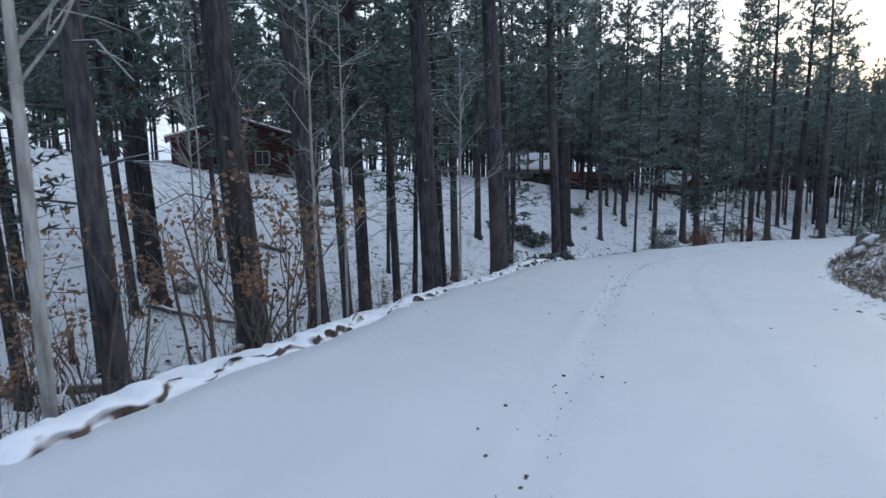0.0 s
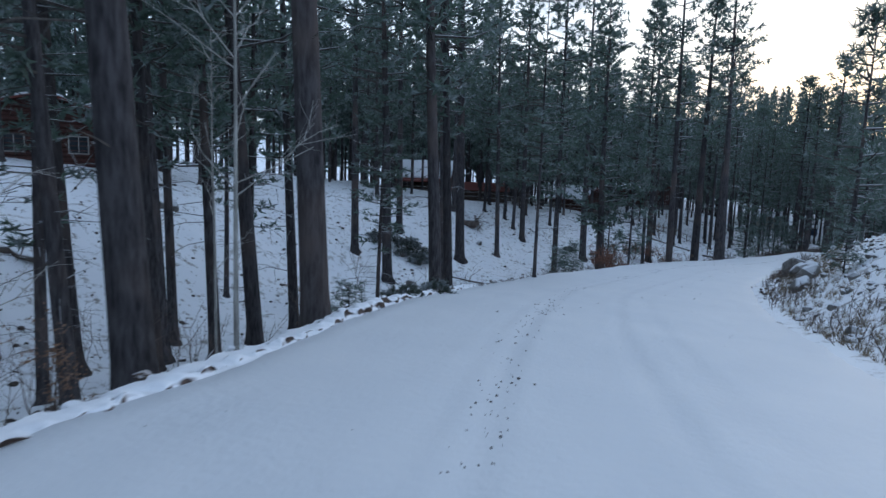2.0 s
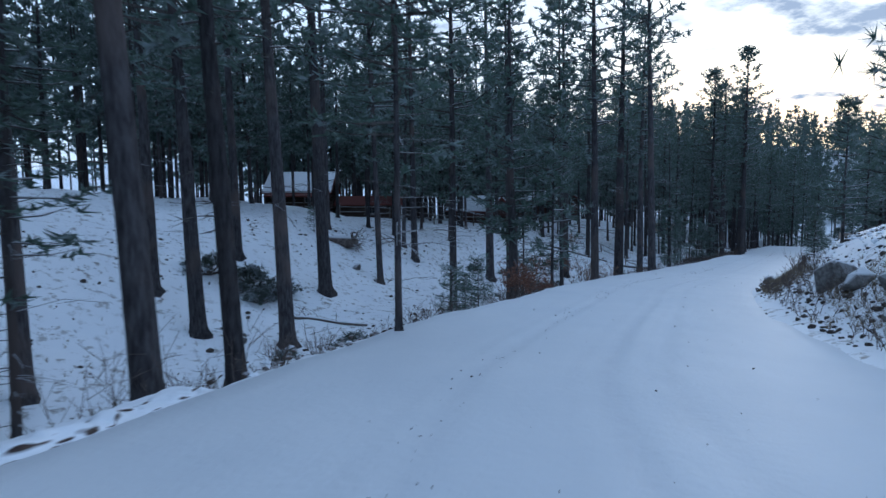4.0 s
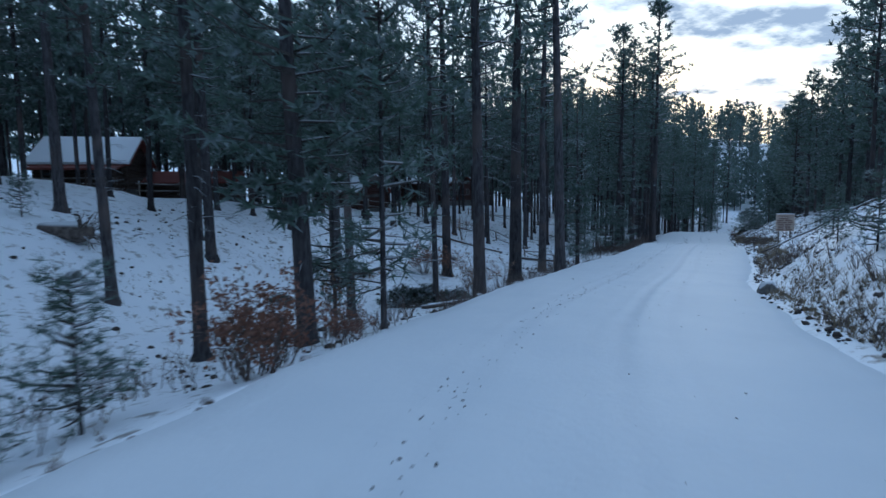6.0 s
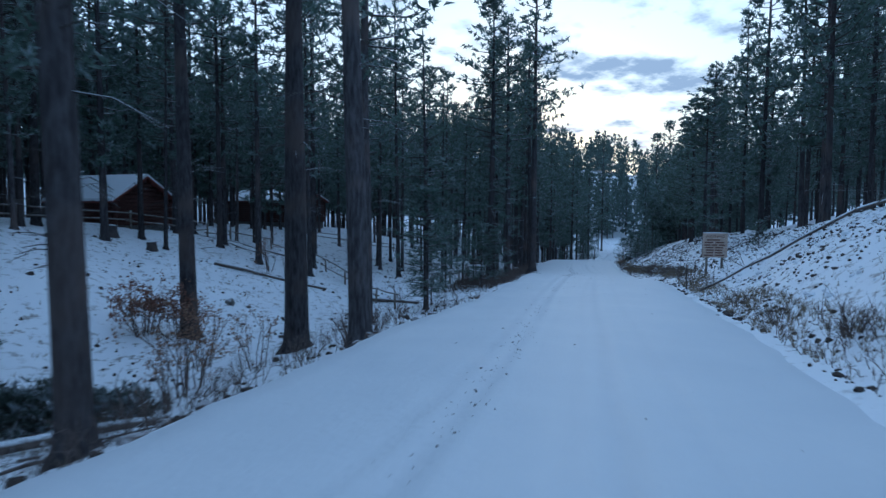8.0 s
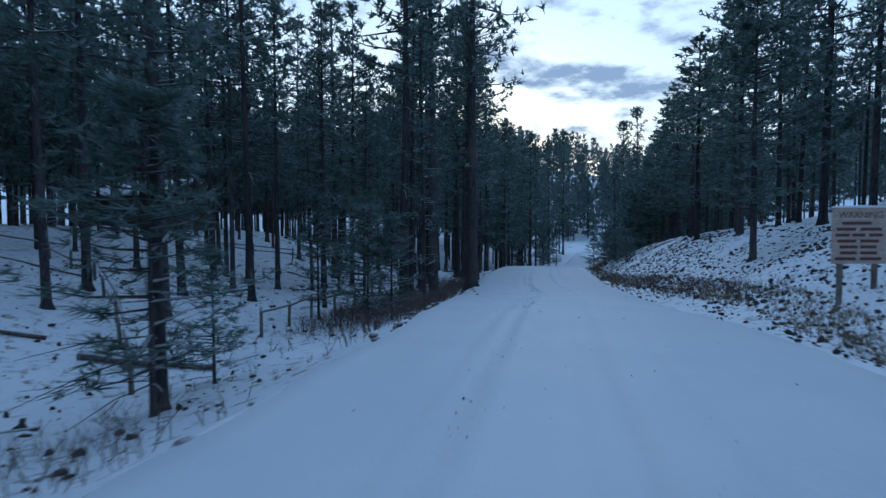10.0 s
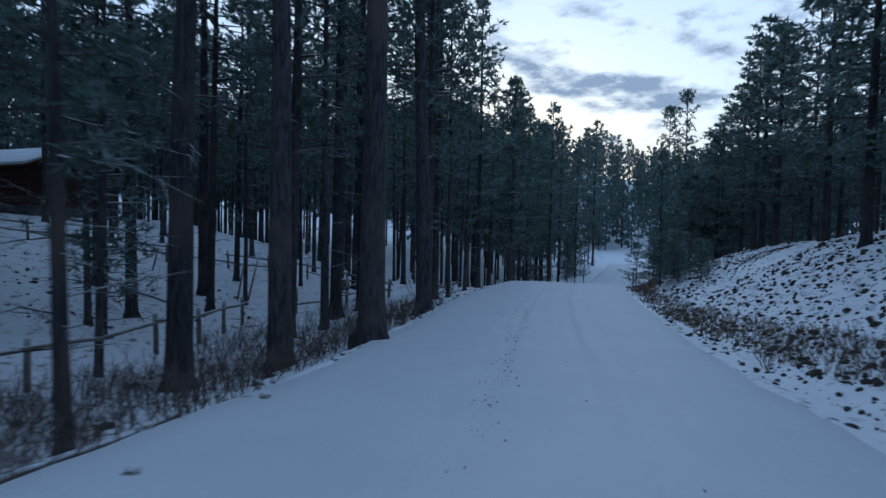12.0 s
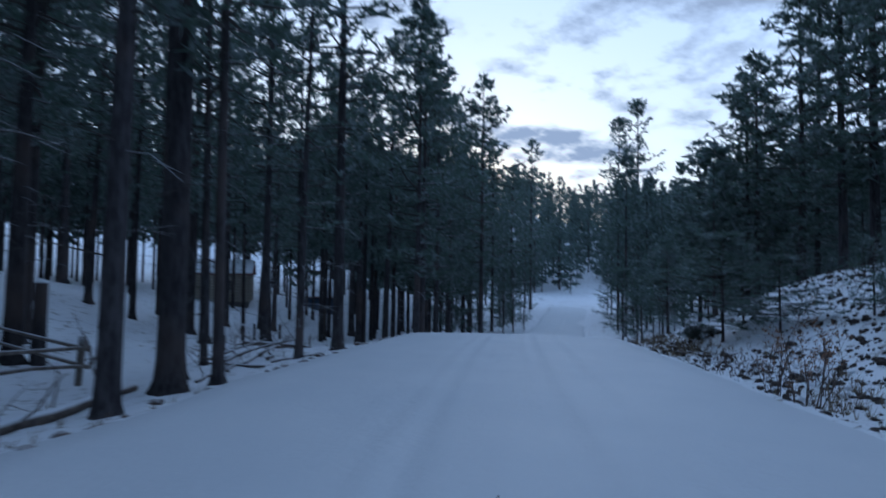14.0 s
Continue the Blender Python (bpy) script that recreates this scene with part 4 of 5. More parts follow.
def log(x0, y0, x1, y1, thick, seed, label="fallen dead log with snow along its top", lift=(0.0, 0.0), stubs=5, name="fallen_log"):
    rng = np.random.default_rng(seed)
    n = 9
    f = np.linspace(0, 1, n)
    x, y = x0 + (x1 - x0) * f, y0 + (y1 - y0) * f
    x, y = x + 0.2 * bumps(f * 7 + seed, f, 1.6, 2), y + 0.2 * bumps(f * 7, f + seed, 1.6, 3)
    g = land(x, y)
    z = np.maximum(g[0] + (g[-1] - g[0]) * f, g) * 0.5 + 0.5 * (g[0] + (g[-1] - g[0]) * f)
    z = np.maximum(z, g - thick * 0.3) + thick * 0.32 + lift[0] + (lift[1] - lift[0]) * f
    s, t, w = Shape(), Shape(), Shape()
    p = np.c_[x, y, z]
    origin = p[0].copy()
    r = thick / 2 * (1.05 - 0.45 * f) * (1 + 0.06 * rng.normal(size=n))
    s.tube(p - origin, r, 8, 0)
    w.tube((p - origin + np.c_[0 * f, 0 * f, r * 0.62])[1:-1], r[1:-1] * 0.62, 6, 0)
    ob = thing(name, label, "log", pose(*origin))
    part("trunk", s.mesh("trunk", [DEAD_WOOD], True), ob)
    part("snow", w.mesh("snow", [SNOW], True), ob, "line of snow on the log")
    for _ in range(stubs):
        t = Shape()
        twiggy(t, rng, p[rng.integers(1, n)] - origin, unit(rng.normal(0, 1, 3) * (1, 1, 0.4) + (0, 0, 0.6)), rng.uniform(0.4, 1.4), thick * 0.1, 1)
        part("branch", t.mesh("branch", [DEAD_WOOD]), ob)
    return ob


def stump(x, y, thick, tall, seed, label="cut tree stump with a cap of snow"):
    s, w = Shape(), Shape()
    rng = np.random.default_rng(seed)
    s.tube([(0, 0, -0.1), (0, 0, 0.05), (0, 0, tall * 0.5), (0.02, 0, tall)], [thick * 0.66, thick * 0.58, thick * 0.5, thick * 0.48], 11, 0)
    w.tube([(0.02, 0, tall), (0.02, 0, tall + 0.05), (0.02, 0, tall + 0.08)], [thick * 0.46, thick * 0.42, thick * 0.2], 11, 0)
    ob = thing("stump", label, "stump", on_ground(x, y, 0, rng.uniform(0, 360)))
    part("wood", s.mesh("wood", [BARK], True), ob)
    part("snow", w.mesh("snow", [SNOW], True), ob, "snow cap")


def root_plate(x, y, seed):
    """An overturned stump: a short thick bole on its side, with its roots spread."""
    rng = np.random.default_rng(seed)
    s, t = Shape(), Shape()
    s.tube([(-1.5, 0, 0.55), (-0.6, 0, 0.5), (0.3, 0, 0.42), (0.75, 0, 0.4)], [0.3, 0.42, 0.5, 0.3], 10, 0)
    ob = thing("uprooted_stump", "dark uprooted stump lying on its side in snow", "stump", on_ground(x, y, 0.0, -25))
    part("bole", s.mesh("bole", [DEAD_WOOD], True), ob)
    for k in range(23):
        t = Shape()
        a = rng.uniform(0, 6.28)
        if k < 16:
            twiggy(t, rng, np.array([0.3, 0, 0.42]), unit((rng.uniform(0.2, 0.9), math.cos(a), math.sin(a) * 0.7 + 0.1)), rng.uniform(0.7, 1.3), 0.07, 1)
        else:
            twiggy(t, rng, np.array([-1.2, rng.normal(0, 0.2), 0.5]), unit((-1, rng.normal(0, 0.4), rng.uniform(-0.1, 0.35))), rng.uniform(0.8, 1.6), 0.05, 1)
        part("root" if k < 16 else "branch", t.mesh("root", [DEAD_WOOD]), ob)


def boulder(x, y, size, seed):
    rng = np.random.default_rng(seed)
    s = Shape()
    s.lump((0, 0, size * 0.2), size, rng)
    me = s.mesh("boulder", [STONE])
    ob = new("boulder", me)
    ob.matrix_basis = on_ground(x, y, 0, rng.uniform(0, 360))
    bev = ob.modifiers.new("edge", "BEVEL")
    bev.width, bev.segments = size * 0.12, 2
    tagged(ob, "dark stone half covered with snow", "stone", "stones on the slope")


# Beside the start of the road.
for x, y, h, w, k in ((-3.9, 4.9, 9, 0.13, 1), (-4.3, 9.9, 8, 0.07, 2), (-6.5, 13.5, 8, 0.08, 3), (-3.6, 12.6, 9, 0.09, 4),
                      (-3.1, 13.2, 8, 0.07, 5), (-0.7, 17.6, 9, 0.09, 6), (-5.2, 10.5, 7, 0.06, 7), (-5.4, 18.5, 9, 0.1, 8), (-2.2, 21.8, 8, 0.08, 9)):
    aspen(x, y, h, w, k)
for x, y, h, k in ((-4.4, 6.4, 1.0, 1), (-3.9, 8.6, 1.35, 2), (-3.3, 9.3, 1.2, 3), (-4.9, 5.4, 0.7, 4), (-2.6, 37.4, 0.8, 5), (-1.6, 35.0, 0.7, 6),
                   (30.1, 65.7, 1.15, 7), (29.6, 64.9, 0.85, 13), (31.3, 69.3, 1.0, 8), (30.6, 66.6, 0.9, 9), (32.4, 66.8, 0.8, 10), (-2.9, 16.0, 0.6, 11), (40.6, 90.2, 1.1, 12), (18.1, 49.4, 0.8, 14), (86.5, 96.8, 0.6, 15), (87.3, 97.6, 0.5, 16)):
    shrub("oak", x, y, h, k)
for x, y, h, k in ((15.1, 43.6, 0.95, 1), (15.6, 44.2, 0.7, 2), (17.3, 46.0, 0.45, 3), (30.4, 75.2, 1.3, 4), (31.6, 74.4, 1.0, 5)):
    shrub("rust", x, y, h, k)
for x, y, z, k in ((1.4, 53.3, 1.3, 1), (3.4, 53.9, 1.2, 2), (4.9, 53.2, 1.2, 3), (4.1, 51.9, 0.9, 4), (2.9, 52.5, 0.8, 5), (5.4, 43.0, 0.5, 6),
                   (25.6, 66.3, 1.4, 7), (27.0, 65.9, 1.5, 8), (28.4, 65.0, 1.1, 9), (21.5, 71.2, 0.8, 10), (18.4, 63.9, 0.7, 11), (25.0, 72.6, 0.8, 12),
                   (2.2, 22.6, 0.6, 14), (3.2, 24.2, 0.5, 15), (7.5, 37.5, 0.7, 16), (95.6, 102.7, 0.6, 17), (96.8, 103.6, 0.5, 18)):
    juniper(x, y, z, k)
# Young pines between road and gully, and on the bank.
for x, y, h, k in ((11.2, 40.1, 1.9, "small"), (12.0, 41.2, 1.6, "small"), (12.9, 42.4, 2.1, "small"), (43.4, 53.3, 2.3, "small"), (0.9, 21.6, 1.1, "small"),
                   (7.4, 66.6, 2.0, "small"), (90.6, 96.2, 2.4, "small"), (96.2, 101.6, 2.6, "small"), (92.6, 97.2, 1.8, "small"), (61.5, 66.5, 1.6, "small"),
                   (33.5, 46.5, 1.2, "small"), (17.0, 26.2, 1.6, "small"), (29.7, 43.0, 1.9, "small"), (15.2, 21.0, 1.5, "small")):
    pine(x, y, h, 0.03 + 0.014 * h, k, (0, 0), random.Random(int(10 * x)), wide=1.1)
for x, y, h, w in ((20.4, 30.2, 9.5, 1.35), (24.5, 34.5, 7.5, 1.2), (18.1, 50.7, 6.2, 1.0), (28.0, 40.0, 6.0, 1.1), (44.4, 75.4, 6.6, 1.9), (46.5, 78.2, 3.6, 1.0), (54.2, 83.2, 4.8, 1.5), (54.9, 82.5, 4.2, 1.3), (56.0, 86.5, 5.5, 1.5), (54.6, 88.4, 6.0, 1.4), (61.1, 98.4, 8.5, 1.3), (143.2, 154.5, 7.5, 1.6), (139.5, 152.0, 7.0, 1.6), (148.0, 157.5, 8.0, 1.6), (145.5, 156.5, 6.5, 1.6), (145.0, 133.7, 8.0, 1.5), (160.0, 147.5, 8.5, 1.5), (132.0, 126.5, 6.5, 1.4), (118.0, 118.0, 5.5, 1.3), (94.6, 101.6, 3.4, 1.9), (93.6, 99.6, 2.2, 1.4), (104.0, 102.4, 2.2, 1.4), (115.8, 137.5, 8.5, 1.7), (123.9, 146.3, 9.0, 1.8), (126.0, 144.6, 8.0, 1.7), (117.8, 136.0, 8.0, 1.6),
                   (101.5, 107.0, 4.0, 1.1), (99.0, 103.5, 3.4, 1.1), (104.5, 108.5, 4.5, 1.1), (60.8, 75.5, 2.6, 1.0), (106.0, 112.0, 4.4, 1.2)):
    if abs(float(along(x, y)[1][0])) > 5:
        pine(x, y, h, 0.04 + 0.016 * h, "young", (0, 0), random.Random(int(10 * x)), wide=w)
for x, y, k in ((-4.4, 6.0, 34), (-4.9, 7.4, 35), (-5.0, 3.4, 1), (-4.6, 10.0, 2), (-4.2, 12.4, 3), (18.0, 52.6, 4), (19.2, 54.0, 5), (21.6, 56.0, 6), (22.6, 56.9, 7), (23.4, 54.6, 8), (37.6, 68.6, 9),
                (36.2, 67.6, 10), (35.4, 66.0, 11), (37.9, 70.6, 12), (28.6, 63.6, 13), (27.6, 62.4, 12), (53.0, 78.9, 13), (52.2, 79.6, 14), (40.6, 72.0, 15), (5.2, 41.0, 16), (6.6, 40.4, 17),
                (29.0, 43.0, 18), (31.4, 45.2, 19), (34.0, 47.8, 20), (36.5, 50.0, 21), (27.2, 41.4, 22), (39.5, 53.0, 23), (42.5, 56.0, 24), (65.5, 76.6, 25), (67.2, 78.0, 26), (68.4, 79.2, 27),
                (72.5, 83.6, 30), (45.8, 58.8, 31), (22.2, 35.6, 32), (24.4, 38.0, 33)):
    shrub("bare", x, y, (0.7 if k < 18 else 0.42) + 0.05 * (k % 6), k)
for a in ((-13.4, 22.2, -9.2, 22.9, 0.22, 1), (-12.4, 13.6, -8.6, 14.4, 0.42, 2), (-8.2, 7.2, -4.6, 4.6, 0.26, 3), (-6.8, 9.2, -5.0, 6.0, 0.2, 4), (-9.2, 25.3, -12.8, 27.8, 0.2, 5),
          (-13.4, 32.1, -11.2, 33.0, 0.3, 6), (5.6, 50.8, 9.4, 50.0, 0.2, 7), (36.7, 88.9, 43.6, 87.2, 0.25, 8), (44.3, 84.9, 47.4, 81.1, 0.3, 9), (25.6, 63.4, 29.2, 62.6, 0.28, 10),
          (87.2, 120.2, 89.4, 118.4, 0.22, 11), (88.0, 118.8, 90.6, 120.4, 0.2, 12), (76.2, 104.8, 79.6, 108.6, 0.26, 13), (61.0, 86.9, 57.2, 83.3, 0.16, 14), (63.2, 111.2, 64.6, 107.6, 0.16, 15),
          (40.0, 104.0, 46.0, 98.0, 0.2, 16), (36.0, 108.0, 42.0, 97.0, 0.2, 17), (90.4, 119.4, 88.6, 121.6, 0.16, 18), (82.4, 110.2, 84.6, 112.8, 0.1, 23), (83.4, 109.6, 82.6, 112.4, 0.09, 24), (84.2, 110.8, 86.0, 111.6, 0.08, 25), (81.0, 108.4, 82.6, 110.8, 0.1, 26), (75.2, 100.2, 76.4, 101.6, 0.14, 27), (-5.8, 5.8, -4.0, 5.2, 0.13, 28), (-5.4, 7.0, -4.2, 4.9, 0.1, 29), (26.0, 60.6, 28.4, 62.8, 0.09, 20), (26.2, 62.2, 28.8, 61.2, 0.08, 21), (25.4, 60.0, 27.8, 61.4, 0.1, 22), (-3.6, 1.8, -6.0, 3.6, 0.2, 19)):
    log(*a)
log(58.6, 58.7, 51.5, 63.8, 0.17, 30, "grey dead tree fallen down the snowy bank", (0.2, 0.15), 14, "fallen_tree")
# Broken branches heaped beside the road, and short stubs behind them.
for a in ((82.6, 111.0, 84.2, 113.2, 0.11, 31), (83.0, 112.8, 85.2, 111.4, 0.1, 32), (84.0, 111.2, 85.8, 113.0, 0.12, 33), (82.2, 112.0, 84.6, 112.4, 0.09, 34), (84.6, 112.6, 86.4, 114.2, 0.1, 35)):
    log(*a, "broken dead branch heaped beside the road", (0.05, 0.55), 4, "dead_branch")
for x, y, h, k in ((87.0, 119.6, 0.9, 6), (90.6, 126.2, 1.0, 7), (93.6, 129.0, 0.9, 8), (84.8, 116.4, 0.6, 9)):
    stump(x, y, 0.13, h, k, "short broken dark stem in the snow")
root_plate(9.7, 64.6, 3)
stump(33.0, 90.0, 0.6, 0.5, 1)
stump(30.9, 92.4, 0.9, 0.7, 2)
stump(-13.7, 16.9, 0.16, 0.9, 3, "short broken dark stem in the snow")
stump(-12.4, 16.7, 0.18, 1.0, 4, "short broken dark stem in the snow")
stump(78.4, 113.7, 0.36, 2.3, 5, "tall charred black stub of a dead pine")
for x, y, r, k in ((3.4, 46.7, 0.42, 1), (10.0, 61.3, 0.35, 2), (11.2, 60.2, 0.22, 3), (5.6, 45.0, 0.3, 4), (20.8, 62.8, 0.3, 5), (3.5, 46.1, 0.3, 6), (-12.9, 24.7, 0.55, 7),
                   (-11.4, 43.0, 0.5, 8), (-10.7, 43.6, 0.45, 9), (35.4, 80.9, 0.3, 10), (17.6, 28.6, 0.5, 11), (18.6, 29.8, 0.45, 12), (16.6, 27.6, 0.4, 13), (19.4, 31.6, 0.4, 14), (8.2, 38.4, 0.28, 15), (61.6, 85.1, 0.08, 16), (59.6, 82.6, 0.08, 17), (20.2, 33.0, 0.5, 18), (30.5, 46.6, 0.34, 19)):
    boulder(x, y, r, k)


# ---- what lies about in numbers nobody could count ----
def bank_foot(s):
    """How far from the road's middle line the bank's foot lies, where brush and clods gather."""
    return np.interp(s, [8, 34, 44, 56, 64, 75, 82, 95, 105, 150], [5.0, 4.7, 4.0, 3.55, 3.95, 4.65, 5.0, 5.6, 5.2, 4.9])


def scatter(seed, number, s_range, d_range, foot=False):
    rng = np.random.default_rng(seed)
    s, d = rng.uniform(*s_range, number), rng.uniform(*d_range, number)
    if foot:
        d = d + bank_foot(s)
    x, y = np.array([beside(a, b) for a, b in zip(s, d)]).T
    return rng, s, d, x, y, land(x, y)


def verge(name, label, seed, number, s_range, size, mat, side=-1, spread=0.16):
    """Clods in a row on the very edge of the road."""
    rng = np.random.default_rng(seed)
    sh = Shape()
    for s in rng.uniform(*s_range, number):
        if bumps(s, 0.0, 1.6, seed) + rng.uniform(-0.5, 0.5) < -0.1:
            continue
        e = edges(s)[0 if side < 0 else 1]
        x, y = beside(s, side * (e + 0.12 - 0.5 * max(0.0, spread - 0.3) + rng.normal(0, spread)))
        r = size[0] + (size[1] - size[0]) * rng.random() ** 2
        z = float(np.interp(s, S_AT, LINE[:, 2])) - 0.1
        sh.lump((x, y, z + r * 0.3), np.array((rng.uniform(0.8, 1.5), rng.uniform(0.8, 1.5), 0.7)) * r, rng, 0, True)
    tagged(new(name, sh.mesh(name, [mat])), label, "clods", "", "stuff")


def clods(name, label, seed, number, s_range, d_range, size, mat, power=1.0, track=False, foot=False):
    rng, s, d, x, y, z = scatter(seed, number, s_range, d_range, foot)
    if track:
        d = wheel_track(s) + rng.normal(0, 0.14, number)
        x, y = np.array([beside(a, b) for a, b in zip(s, d)]).T
    if not foot and max(d_range) < 3.7 and min(d_range) > -3.7:
        z = np.interp(s, S_AT, LINE[:, 2]) + road_height(s, d, 0 * d)
    keep = bumps(x, y, 2.6, seed) + 0.5 * rng.uniform(-1, 1, number) > -0.15
    sh = Shape()
    for k in np.nonzero(keep)[0]:
        r = size[0] + (size[1] - size[0]) * rng.random() ** (2.2 * power)
        sh.lump((x[k], y[k], z[k] + r * 0.1), np.array((rng.uniform(0.6, 1.5), rng.uniform(0.6, 1.5), rng.uniform(0.6, 1.0))) * r, rng)
    tagged(new(name, sh.mesh(name, [mat])), label, "stones", "", "stuff")


def tufts(name, label, seed, number, s_range, d_range, length, width, per, mat, spread=0.35, patch=3.0, level=0.0, category="grass", foot=False):
    rng, s, d, x, y, z = scatter(seed, number, s_range, d_range, foot)
    keep = bumps(x, y, patch, seed + 3) + 0.4 * rng.uniform(-1, 1, number) > level
    sh = Shape()
    c = np.stack([x, y, z - 0.02], 1)[keep]
    sh.blades(c, np.tile((0.0, 0.0, 1.0), (len(c), 1)), length, width, per, rng, 0, spread)
    tagged(new(name, sh.mesh(name, [mat])), label, category, "", "stuff")


def sticks(name, label, seed, number, s_range, d_range, length):
    rng, s, d, x, y, z = scatter(seed, number, s_range, d_range)
    keep = bumps(x, y, 4.5, seed + 5) + 0.5 * rng.uniform(-1, 1, number) > 0.1
    sh = Shape()
    for k in np.nonzero(keep)[0]:
        a, ln, th = rng.uniform(0, 6.28), rng.uniform(*length), rng.uniform(0.012, 0.04)
        e = np.array([math.cos(a), math.sin(a), rng.normal(0.03, 0.1)]) * ln
        p = np.array([x[k], y[k], z[k] + 0.03])
        sh.tube([p, p + e * 0.5 + (0, 0, 0.03), p + e], [th, th * 0.8, th * 0.4], 4, 0, False)
    tagged(new(name, sh.mesh(name, [DEAD_WOOD])), label, "twigs", "", "stuff")


def thicket(name, label, seed, number, s_range, d_range, tall, level=0.0, foot=False):
    rng, s, d, x, y, z = scatter(seed, number, s_range, d_range, foot)
    keep = bumps(x, y, 3.4, seed + 9) + 0.4 * rng.uniform(-1, 1, number) > level
    sh = Shape()
    for k in np.nonzero(keep)[0]:
        h = rng.uniform(*tall)
        root = np.array([x[k], y[k], z[k] - 0.03])
        way = unit((rng.normal(0, 0.3), rng.normal(0, 0.3), 1))
        sh.tube([root, root + way * h * 0.5, root + way * h + rng.normal(0, 0.08, 3) * h], [0.009, 0.007, 0.003], 3, 0, False)
        for _ in range(5):
            q = root + way * h * rng.uniform(0.3, 0.95)
            sh.tube([q, q + unit(way + rng.normal(0, 0.7, 3)) * h * 0.4], [0.006, 0.003], 3, 0, False)
    tagged(new(name, sh.mesh(name, [TWIG])), label, "brush", "", "stuff")


clods("bank_clods", "dark clods and stones poking from the snowy bank", 1, 12000, (34, 150), (4.6, 13.0), (0.015, 0.085), CLOD)
clods("foot_clods", "dark clods of frozen earth along the foot of the bank", 23, 1700, (34, 150), (-0.1, 1.2), (0.025, 0.1), CLOD, 1.0, False, True)
clods("end_bank_clods", "dark stones and tussocks crowding the last snowy bank", 27, 4200, (96, 150), (5.4, 15.0), (0.03, 0.12), CLOD)
clods("bank_snow_lumps", "lumps of snow on the bank", 21, 2600, (34, 150), (5.0, 12.0), (0.03, 0.13), SNOW)
clods("bank_stones", "stones and tussocks on the bank by the first bend", 2, 1500, (10, 36), (5.2, 11), (0.03, 0.17), STONE, 1.2)
def berm(name, label, s_range):
    """A crumbling low rim of frozen earth along the road's left edge, with snow on its top."""
    s = np.arange(*s_range, 0.03)
    f = np.array([-0.10, -0.04, -0.015, 0.0, 0.015, 0.03, 0.05, 0.08, 0.12, 0.16, 0.21, 0.28, 0.37, 0.5])
    shape = np.array([-0.1, 0.0, 0.2, 0.45, 0.7, 0.85, 0.95, 1.0, 1.0, 0.95, 0.8, 0.5, 0.15, -0.6])
    gs, gf = np.meshgrid(s, f, indexing="ij")
    tall = np.clip(0.55 + 0.45 * bumps(s, 0 * s, 1.7, 61) + 0.5 * bumps(s, 0 * s, 0.21, 62), 0.05, 1.5)[:, None]
    tall = tall * np.clip((s - s_range[0]) / 2, 0, 1)[:, None] * np.clip((s_range[1] - s) / 3, 0, 1)[:, None]
    out = edges(gs)[0] + gf + 0.10 * bumps(gs, 0 * gs, 1.4, 63) + 0.07 * bumps(gs, 2 * gf, 0.28, 64) + 0.035 * bumps(gs, 3 * gf, 0.12, 65)
    z = np.interp(gs, S_AT, LINE[:, 2]) - 0.02 + 0.125 * tall * shape + (0.03 * bumps(gs, gf, 0.2, 66) + 0.022 * bumps(gs, gf, 0.09, 67)) * np.clip(shape, 0, 1)
    x, y = (np.interp(gs, S_AT, LINE[:, k]) for k in (0, 1))
    ax, ay = (np.interp(gs, S_AT, AHEAD[:, k]) for k in (0, 1))
    v = np.stack([x - ay * out, y + ax * out, z], -1).reshape(-1, 3)
    i = np.arange(len(v)).reshape(gs.shape)
    faces = np.stack([i[:-1, :-1], i[1:, :-1], i[1:, 1:], i[:-1, 1:]], -1).reshape(-1, 4)
    me = bpy.data.meshes.new(name)
    me.from_pydata(v, [], faces.tolist())
    me.materials.append(VERGE)
    me.polygons.foreach_set("use_smooth", [True] * len(faces))
    me.update()
    if sum(p.normal.z for p in me.polygons) < 0:
        me.flip_normals()
    tagged(new(name, me), label, "verge", "", "structure")


berm("verge", "crumbling rim of frozen brown earth capped with snow", (-12.0, 27.0))
verge("verge_stones", "small frozen clods strewn along the road's edge", 33, 1000, (-6, 33), (0.02, 0.075), EARTH, -1, 0.24)
verge("verge_snow", "lumps of snow along the road's edge", 13, 200, (-6, 33), (0.03, 0.07), SNOW, -1, 0.25)
verge("verge_clods_far", "few frozen clods along the road's edge", 4, 300, (33, 150), (0.03, 0.1), EARTH)
verge("verge_clods_bank", "clods along the foot of the bank", 5, 560, (8, 150), (0.025, 0.09), CLOD, 1, 0.5)
clods("slope_stones", "small dark stones strewn over the snowy slope", 5, 5200, (-8, 130), (-30, -6), (0.03, 0.13), CLOD, 1.3)
clods("road_gravel", "loose gravel specks on the snowy road", 6, 1900, (2, 128), (-2.2, -0.9), (0.006, 0.019), PEBBLE, 1.4, True)
clods("road_specks", "scattered dark specks on the snowy road", 7, 420, (2, 128), (-2.6, 3.2), (0.006, 0.02), PEBBLE, 1.4)
sticks("slope_sticks", "fallen sticks strewn over the snowy slope", 8, 620, (-8, 130), (-30, -6), (0.3, 1.6))
tufts("verge_grass", "dry tan grass along the foot of the bank", 9, 5200, (36, 150), (0.1, 1.6), 0.26, 0.013, 8, DRY_GRASS, 0.4, 5.0, -0.2, "grass", True)
tufts("bend_grass", "dry yellow-brown grass at the foot of the first bend", 16, 2400, (8, 40), (5.1, 7.2), 0.24, 0.011, 9, DRY_GRASS, 0.45, 3.0, -0.3)
